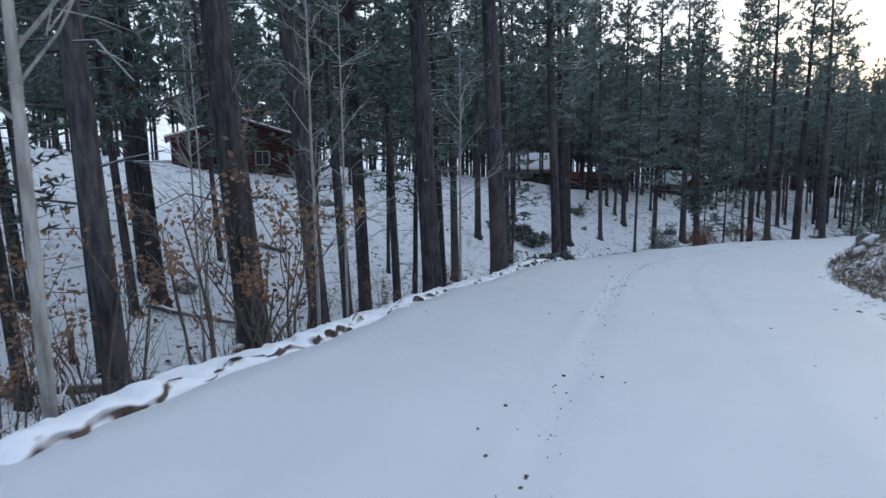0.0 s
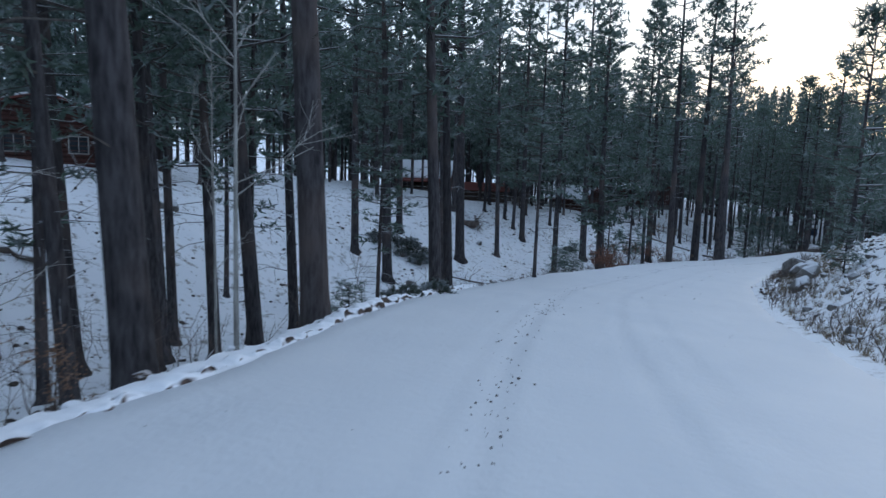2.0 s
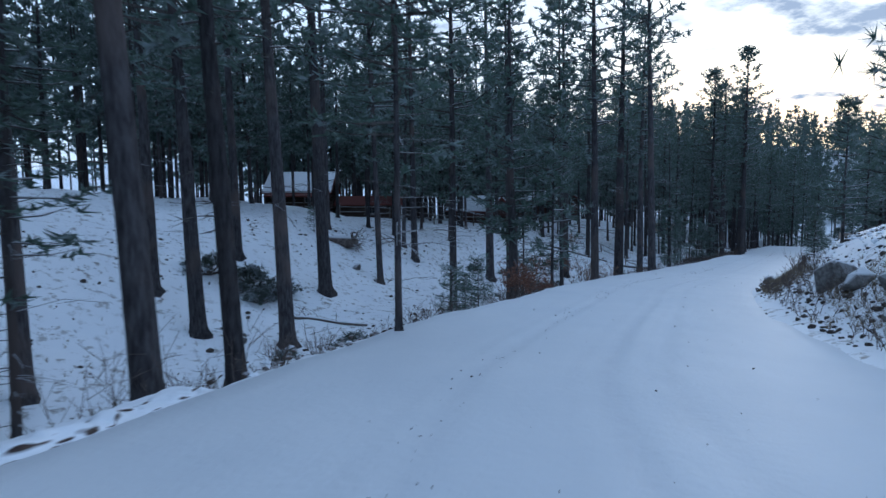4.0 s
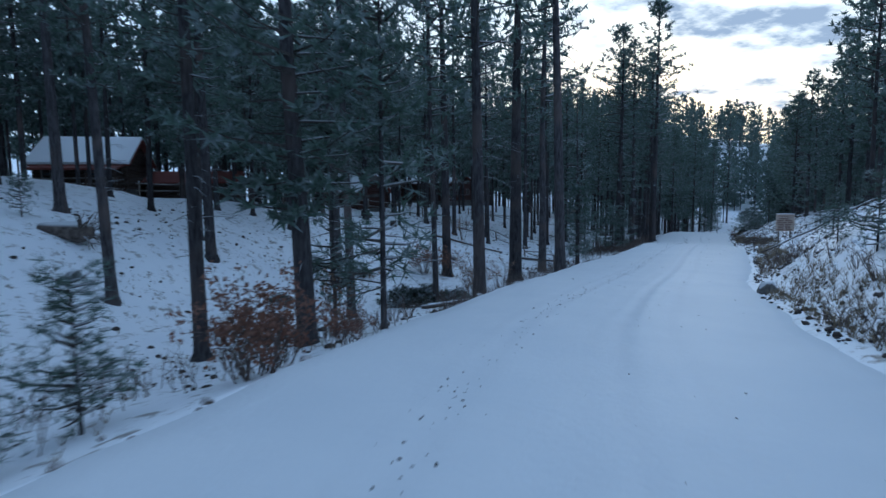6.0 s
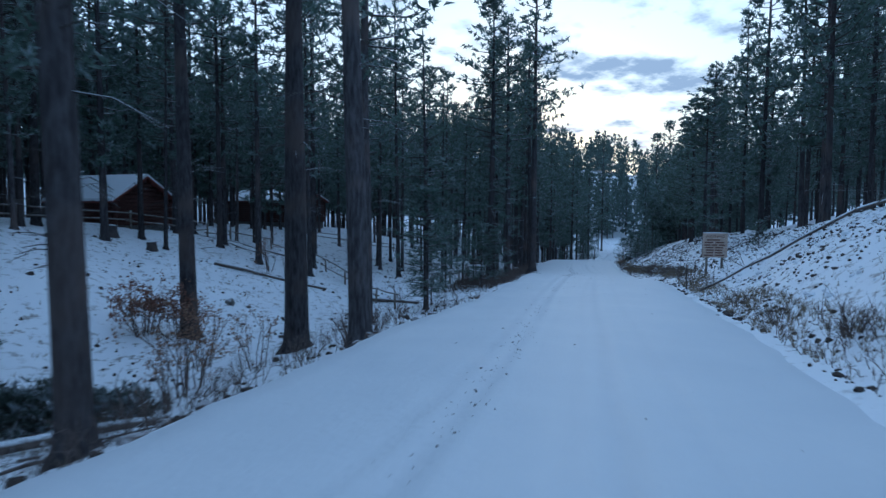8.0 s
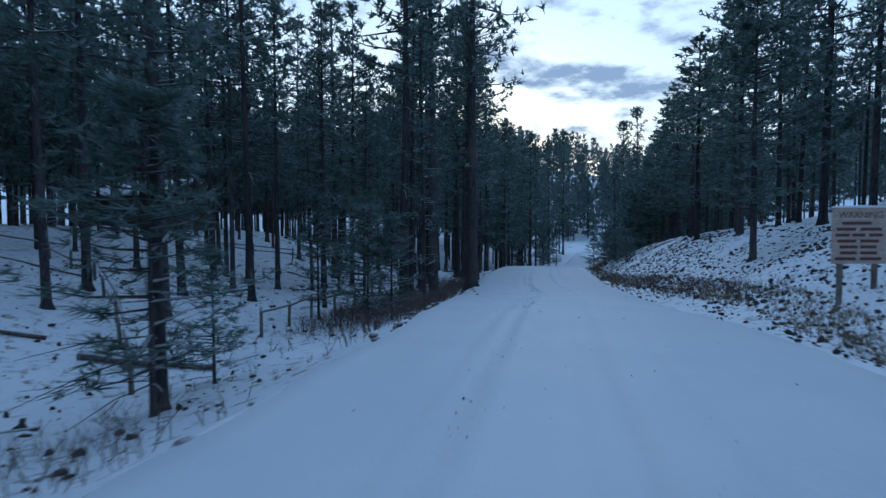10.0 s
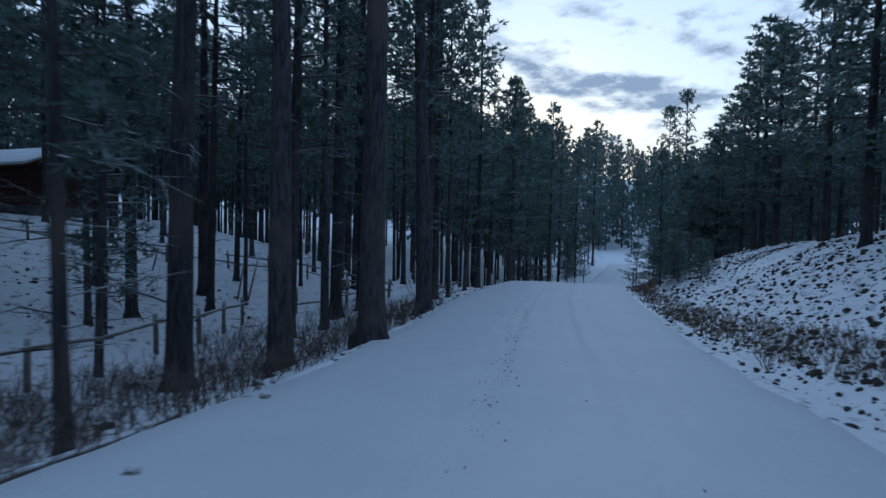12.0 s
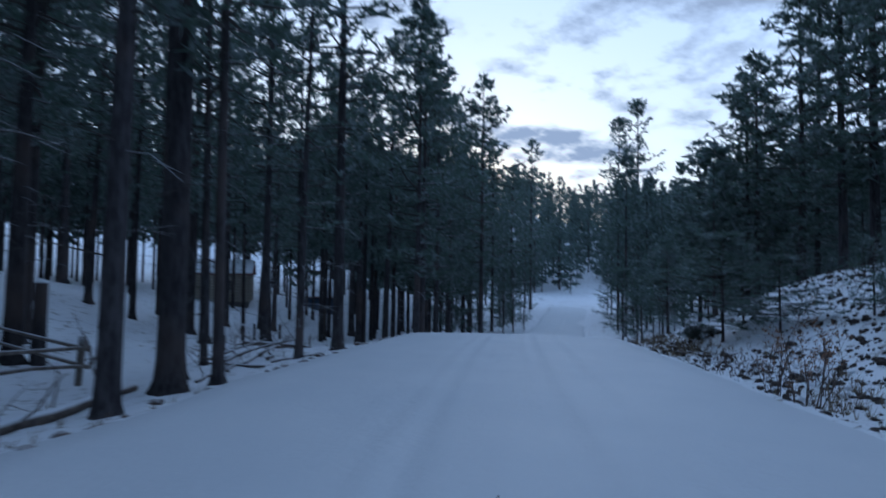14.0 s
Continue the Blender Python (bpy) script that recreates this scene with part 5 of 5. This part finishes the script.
tufts("bank_grass", "dead grass stalks on the snowy bank", 10, 1300, (12, 150), (5.0, 12), 0.22, 0.012, 7, DRY_GRASS, 0.5, 4.0, 0.05)
tufts("slope_grass", "dead grass stalks poking from the snow", 11, 2600, (-6, 135), (-26, -5), 0.24, 0.016, 6, DRY_GRASS, 0.5, 5.0, 0.0)
thicket("ditch_brush", "dark leafless brush in the roadside ditch", 12, 3200, (98, 128), (-10.5, -4.9), (0.25, 0.85), -0.4)
thicket("slope_brush", "thin leafless brush beside the road", 13, 1300, (28, 98), (-9, -4.9), (0.3, 0.8), -0.1)
thicket("gully_brush", "thin saplings and brush in the gully", 14, 420, (-6, 30), (-16, -5), (0.6, 1.8), 0.0)
thicket("bend_brush", "grey-brown leafless brush at the foot of the first bend", 17, 460, (8, 26), (5.0, 8.5), (0.25, 0.6), -0.2)
thicket("bank_brush", "thin leafless brush at the foot of the bank", 15, 2000, (30, 124), (0.1, 1.5), (0.18, 0.5), -0.15, True)
thicket("end_bank_brush", "low leafless brush at the foot of the last bank", 19, 900, (124, 150), (0.0, 1.3), (0.1, 0.3), -0.1, True)
# ---- fences, signs and cabins ----
def rail(s, a, b, thick, rng, slot=0):
    a, b = np.asarray(a, float), np.asarray(b, float)
    m = (a + b) / 2 + rng.normal(0, 0.03, 3)
    s.tube([a, m, b], [thick / 2, thick / 2 * 0.95, thick / 2 * 0.85], 7, slot)


def rail_fence(line, heights, post_tall, seed, label, every=3.2, missing=0.0):
    """Posts along a line on the ground and round rails from post to post."""
    rng = np.random.default_rng(seed)
    ob = thing("rail_fence", label, "fence", pose(line[0][0], line[0][1], ground(*line[0])))
    o = np.array(ob.matrix_basis.translation)
    posts = []
    for (x0, y0), (x1, y1) in zip(line, line[1:]):
        n = max(1, round(math.hypot(x1 - x0, y1 - y0) / every))
        posts += [(x0 + (x1 - x0) * k / n, y0 + (y1 - y0) * k / n) for k in range(n)]
    posts.append(line[-1])
    tops = []
    for x, y in posts:
        z = ground(x, y)
        lean = rng.normal(0, 0.05, 2)
        p = Shape()
        base = np.array([x, y, z]) - o
        p.tube([base - (0, 0, 0.2), base + (lean[0] * 0.5, lean[1] * 0.5, post_tall * 0.5), base + (*lean, post_tall)], [0.075, 0.07, 0.065], 8)
        part("post", p.mesh("post", [RAIL_WOOD], True), ob)
        tops.append(base)
    for a, b in zip(tops, tops[1:]):
        for h in heights:
            if rng.random() < missing:
                continue
            drop = -0.5 * h if rng.random() < missing else 0
            r = Shape()
            side = np.cross(unit(b - a), (0, 0, 1)) * 0.11
            rail(r, a + side + (0, 0, h + rng.normal(0, 0.03)) - unit(b - a) * 0.25, b + side + (0, 0, h + drop + rng.normal(0, 0.03)) + unit(b - a) * 0.25, 0.11, rng)
            part("rail", r.mesh("rail", [RAIL_WOOD], True), ob)


rail_fence([(50.6, 85.4), (54.6, 89.2), (59.0, 92.6), (63.7, 97.4), (66.4, 101.6)], (0.95,), 1.15, 1, "weathered grey rail fence in the roadside brush", 2.6)
rail_fence([(69.6, 103.9), (72.2, 105.5), (73.8, 107.1), (76.6, 109.6), (78.9, 111.2)], (0.45, 0.95), 1.25, 2, "low fence of round rails on crooked posts", 2.4, 0.2)
rail_fence([(78.9, 111.2), (75.6, 116.8), (70.4, 117.6), (63.0, 118.8), (56.0, 121.0)], (0.5, 0.95), 1.2, 3, "long rail fence up the snowy rise", 3.4, 0.15)
rail_fence([(44.8, 79.6), (46.2, 89.6), (46.6, 97.6), (45.2, 103.4), (41.8, 104.6)], (0.5, 0.95), 1.05, 4, "broken rail fence sagging down the slope", 3.6, 0.3)
rail_fence([(41.8, 104.6), (36.6, 99.6), (29.0, 96.0), (20.0, 91.6), (11.0, 88.0)], (0.65, 1.2), 1.4, 5, "long rail fence along the crest below the cabin", 3.6, 0.1)


def lean_pole(x, y, x1, y1, tall, seed):
    rng = np.random.default_rng(seed)
    z = ground(x, y)
    s = Shape()
    rail(s, (0, 0, -0.1), (x1 - x, y1 - y, tall), 0.1, rng)
    me = s.mesh("leaning_pole", [RAIL_WOOD], True)
    ob = new("leaning_pole", me)
    ob.matrix_basis = pose(x, y, z)
    tagged(ob, "slanting bare pole stuck in the snow", "pole", "leaning poles")


for k, a in enumerate(((68.0, 107.7, 68.5, 108.2, 2.0), (68.6, 107.9, 69.3, 108.5, 2.1), (65.4, 115.6, 65.8, 115.9, 1.3), (79.4, 113.0, 80.1, 113.8, 0.8), (95.0, 131.7, 95.1, 131.7, 0.9), (91.4, 121.4, 91.5, 121.5, 0.8))):
    lean_pole(*a, k)


def crate(x, y):
    ob = thing("crate", "dark square wooden box standing in the snow", "box", on_ground(x, y, 0.0, 20))
    s, w = Shape(), Shape()
    for z in (0.02, 0.25, 0.48):
        for k in range(4):
            b = Shape()
            b.box(-0.42, 0.381, z, 0.42, 0.42, z + 0.21)
            part("board", b.mesh("board", [DEAD_WOOD]), ob, "", pose(0, 0, 0, 0, 0, 90 * k))
    s.box(-0.38, -0.38, 0.0, 0.38, 0.38, 0.6)
    w.box(-0.43, -0.43, 0.695, 0.43, 0.43, 0.73)
    part("box", s.mesh("box", [DEAD_WOOD]), ob)
    part("lid", w.mesh("lid", [DEAD_WOOD]), ob)


crate(76.4, 113.2)


# ---- road furniture ----
BOARD = plain_material("weathered_signboard", (0.40, 0.31, 0.25), (0.52, 0.42, 0.34), 5, 0.8, 0.2, (1, 1, 3))
PAINT = plain_material("brown_sign_paint", (0.10, 0.05, 0.04), (0.15, 0.08, 0.06), 20, 0.8, 0.1)
ORANGE = plain_material("orange_reflector", (0.6, 0.22, 0.03), (0.8, 0.32, 0.05), 20, 0.5, 0.05)
STEEL = plain_material("rusty_steel", (0.05, 0.045, 0.04), (0.12, 0.1, 0.09), 12, 0.6, 0.2)


def warning_sign(x, y, turn):
    ob = thing("road_sign", "weathered tan wooden warning board on two posts", "sign", on_ground(x, y, 0, turn))
    w, h, low = 1.35, 1.38, 0.85
    for dx in (-0.42, 0.42):
        s = Shape()
        s.box(dx - 0.05, 0.0, -0.3, dx + 0.05, 0.1, low + h - 0.1)
        part("post", s.mesh("post", [RAIL_WOOD]), ob)
    for k in range(5):
        s = Shape()
        z = low + k * h / 5
        s.box(-w / 2, -0.045, z + 0.004, w / 2, -0.004, z + h / 5 - 0.004)
        part("board", s.mesh("board", [BOARD]), ob)
    font = bpy.data.curves.new("lettering", "FONT")
    font.body, font.size, font.align_x, font.extrude = "WARNING", 0.22, "CENTER", 0.002
    font.materials.append(PAINT)
    text = new("lettering", font)
    text.parent = ob
    text.matrix_basis = pose(0, -0.049, low + h - 0.25, 90, 0, 0)
    tagged(text, "dark brown painted word")
    rng = np.random.default_rng(3)
    for k, (wide, words) in enumerate(((0.9, 1), (1.15, 2), (1.2, 3), (1.1, 2), (1.0, 2), (0.95, 2), (1.2, 2))):
        z = low + h - 0.42 - k * 0.145
        s = Shape()
        at = -wide / 2
        for n in range(words):
            ln = wide / words * rng.uniform(0.78, 0.92)
            s.box(at, -0.049, z, at + ln, -0.0455, z + 0.075)
            at += wide / words
        part("text_line", s.mesh("text_line", [PAINT]), ob, "unreadable line of brown paint")
    s = Shape()
    s.tube([(-w / 2, -0.02, low + h + 0.01), (0, -0.02, low + h + 0.025), (w / 2, -0.02, low + h + 0.01)], [0.03, 0.04, 0.03], 6)
    part("snow", s.mesh("snow", [SNOW], True), ob, "strip of snow on the board")


warning_sign(58.7, 67.5, -40)


def marker_post(x, y, tall, capped, seed):
    ob = thing("marker_post", "thin dark marker post with an orange reflector" if capped else "thin dark steel marker post", "post", on_ground(x, y, 0, 35, (random.Random(seed).uniform(-3, 3), 0)), "roadside marker posts")
    s = Shape()
    s.box(-0.035, -0.012, -0.3, 0.035, 0.012, tall)
    s.box(-0.006, -0.012, -0.3, 0.006, 0.045, tall - 0.02)
    part("post", s.mesh("post", [STEEL]), ob)
    if capped:
        r = Shape()
        r.box(-0.045, -0.02, tall - 0.16, 0.045, -0.013, tall - 0.02)
        part("reflector", r.mesh("reflector", [ORANGE]), ob, "small orange reflector")


marker_post(52.1, 64.8, 1.3, True, 1)
marker_post(52.0, 76.3, 0.5, False, 2)
marker_post(97.9, 106.2, 1.5, False, 3)


# ---- cabins ----
LOGS = plain_material("dark_log_wall", (0.04, 0.02, 0.017), (0.09, 0.042, 0.034), 5, 0.85, 0.4, (1, 1, 3))
BROWN = plain_material("dark_brown_boards", (0.035, 0.025, 0.02), (0.085, 0.06, 0.048), 5, 0.85, 0.4, (1, 1, 3))
TAN = plain_material("tan_siding", (0.30, 0.26, 0.20), (0.42, 0.37, 0.30), 5, 0.85, 0.3, (1, 1, 4))
BLUE = plain_material("dark_blue_siding", (0.03, 0.05, 0.09), (0.05, 0.08, 0.13), 5, 0.8, 0.3, (1, 1, 4))
TRIM = plain_material("pale_trim", (0.22, 0.2, 0.18), (0.34, 0.32, 0.3), 9, 0.7, 0.1)
ROOF = plain_material("red_brown_roofing", (0.12, 0.035, 0.03), (0.2, 0.065, 0.05), 9, 0.7, 0.2)


def glass_material():
    m, n, link, b = material("window_glass", 0.06, 0.5)
    b.inputs["Base Color"].default_value = (0.02, 0.025, 0.03, 1)
    b.inputs["Metallic"].default_value = 0.0
    return m


GLASS = glass_material()


def cabin(name, label, x, y, turn, long, deep, wall, rise, skin, snow=0.16, windows=(), porch=0.0, over=0.5, cut=1.0, sink=0.0):
    """A cabin with its ridge along its own x, walls of stacked logs or boards, and snow on its roof.
    windows: (side, along, up, width, height); sides are front, right and left."""
    z = min(ground(x + dx, y + dy) for dx in (-3, 0, 3) for dy in (-3, 0, 3)) - sink
    ob = thing(name, label, "cabin", pose(x, y, z, 0, 0, turn))
    course, lift = 0.3, 0.4
    n = max(1, round(wall / course))
    for side, (ax, ay, length) in {"front": (0, -deep / 2, long), "back": (0, deep / 2, long), "left": (-long / 2, 0, deep), "right": (long / 2, 0, deep)}.items():
        for k in range(n):
            s = Shape()
            h = lift + (k + 0.5) * wall / n
            e = length / 2 + 0.16
            a, b = ((-e, ay, h), (e, ay, h)) if side in ("front", "back") else ((ax, -e, h), (ax, e, h))
            s.tube([a, b], [0.5 * wall / n + 0.012] * 2, 8)
            part("wall_log", s.mesh("wall_log", [skin], True), ob)
        if side in ("left", "right"):
            m = max(2, round(rise / course))
            for k in range(m):
                h = lift + wall + (k + 0.5) * rise / m
                e = deep / 2 * (1 - (k + 0.6) / m) + 0.05
                s = Shape()
                s.tube([(ax, -e, h), (ax, e, h)], [0.5 * rise / m + 0.012] * 2, 8)
                part("wall_log", s.mesh("wall_log", [skin], True), ob)
    s = Shape()
    s.box(-long / 2 + 0.1, -deep / 2 + 0.1, -1.0, long / 2 - 0.1, deep / 2 - 0.1, lift + 0.02)
    part("foundation", s.mesh("foundation", [STONE]), ob)
    for sign in (-1, 1):
        tilt = math.atan2(rise, deep / 2)
        eave = deep / 2 + over
        e0, r0 = np.array([0, sign * eave, lift + wall - over * math.tan(tilt)]), np.array([0, 0, lift + wall + rise])
        for nm, mat, t0, t1, x0, x1 in (("roof", ROOF, 0.06, 0.18, -long / 2 - over, long / 2 + over), ("roof_snow", SNOW, 0.185, 0.185 + snow, -long / 2 - over + 0.06, -long / 2 + (long + over) * cut - 0.06)):
            if nm == "roof_snow" and snow <= 0:
                continue
            s = Shape()
            v = []
            for t in (t0, t1):
                for p in (e0, r0):
                    q = p + (0, 0, t)
                    v += [(x0, q[1], q[2]), (x1, q[1], q[2])]
            s.add(v, [(0, 2, 3, 1), (4, 5, 7, 6), (0, 1, 5, 4), (2, 6, 7, 3), (0, 4, 6, 2), (1, 3, 7, 5)])
            part(nm, s.mesh(nm, [mat]), ob, "thick white snow on the roof" if nm == "roof_snow" else "")
    for side, at, up, w, h in windows:
        win = new("window")
        win.parent = ob
        base = {"front": pose(at, -deep / 2 - 0.14, lift + up), "right": pose(long / 2 + 0.14, at, lift + up, 0, 0, 90), "left": pose(-long / 2 - 0.14, at, lift + up, 0, 0, -90)}[side]
        win.matrix_basis = base
        f = Shape()
        for x0, z0, x1, z1 in ((-w / 2 - 0.08, -0.08, w / 2 + 0.08, 0), (-w / 2 - 0.08, h, w / 2 + 0.08, h + 0.08), (-w / 2 - 0.08, 0, -w / 2, h), (w / 2, 0, w / 2 + 0.08, h), (-0.025, 0, 0.025, h)):
            f.box(x0, -0.05, z0, x1, 0.05, z1)
        part("window_frame", f.mesh("window_frame", [TRIM]), win)
        g = Shape()
        g.box(-w / 2, -0.01, 0, w / 2, 0.01, h)
        part("pane", g.mesh("pane", [GLASS]), win)
    if porch:
        s, p = Shape(), Shape()
        top = lift + wall - 0.3
        s.add([(-long / 2, -deep / 2 - porch, top - 0.35), (long / 2, -deep / 2 - porch, top - 0.35), (long / 2, -deep / 2, top), (-long / 2, -deep / 2, top),
               (-long / 2, -deep / 2 - porch, top - 0.2), (long / 2, -deep / 2 - porch, top - 0.2), (long / 2, -deep / 2, top + 0.15), (-long / 2, -deep / 2, top + 0.15)],
              [(0, 3, 2, 1), (4, 5, 6, 7), (0, 1, 5, 4), (1, 2, 6, 5), (2, 3, 7, 6), (3, 0, 4, 7)])
        part("porch_roof", s.mesh("porch_roof", [ROOF]), ob)
        for k in range(4):
            q = Shape()
            px = -long / 2 + 0.15 + k * (long - 0.3) / 3
            q.tube([(px, -deep / 2 - porch + 0.15, -0.3), (px, -deep / 2 - porch + 0.15, top - 0.3)], [0.09, 0.09], 7)
            part("porch_post", q.mesh("porch_post", [skin], True), ob)
        p.box(-long / 2, -deep / 2 - porch, lift - 0.15, long / 2, -deep / 2, lift - 0.02)
        part("porch_floor", p.mesh("porch_floor", [BROWN]), ob)
        for k, h in enumerate((0.45, 0.9)):
            q = Shape()
            q.tube([(-long / 2, -deep / 2 - porch + 0.15, lift + h), (long / 2, -deep / 2 - porch + 0.15, lift + h)], [0.05, 0.05], 6)
            part("porch_rail", q.mesh("porch_rail", [RAIL_WOOD], True), ob)
    return ob


# The gable of the first cabin looks at the start of the road.
cabin("log_cabin", "dark red log cabin with a low snowy gable roof", -22.3, 52.7, 118, 11.0, 9.6, 3.0, 1.4, LOGS, 0.14, (("left", 1.6, 0.9, 1.0, 1.0), ("left", -1.8, 0.9, 1.0, 1.0)), 0.0, 0.6, 1.0, 0.8)
cabin("log_house", "dark timber house with a broad snow-covered roof", 7.2, 95.0, -12, 6.8, 7.0, 2.2, 2.0, BROWN, 0.2, (("front", 1.5, 0.9, 1.2, 1.1), ("front", -2.2, 0.9, 1.2, 1.1)), 2.2, 0.6, 1.0, -0.5)
cabin("log_house_wing", "low dark timber outbuilding beside the house", 15.5, 97.0, -12, 7.5, 6.0, 2.0, 0.9, BROWN, 0.0, (("front", 0.5, 0.8, 1.0, 0.9),), 0.0, 0.5)
cabin("brown_cabin", "red-brown cabin with a snow-covered roof behind pines", 32.2, 103.2, -58, 6.8, 5.0, 2.0, 1.6, LOGS, 0.2, (), 0.0, 0.6, 1.0, -0.15)
cabin("log_lodge", "long dark red log lodge with snowy roof and pale window", 60.0, 144.9, -60, 13.0, 8.0, 3.3, 1.6, LOGS, 0.2, (("right", 2.0, 1.1, 0.7, 1.0), ("right", -1.6, 1.1, 0.7, 1.0)), 0.0, 0.6, 1.0, -0.5)
cabin("tan_shed", "tan wooden building with a snowy roof among pines", 101.5, 158.5, -28, 6.4, 5.0, 3.0, 1.2, TAN, 0.16, (("front", 1.0, 1.2, 0.8, 1.0),), 0.0, 0.4, 1.0, -0.2)
cabin("blue_shed", "small dark blue shed with snow on its roof", 115.0, 160.0, -40, 3.4, 2.6, 2.2, 0.6, BLUE, 0.14, (), 0.0, 0.25)
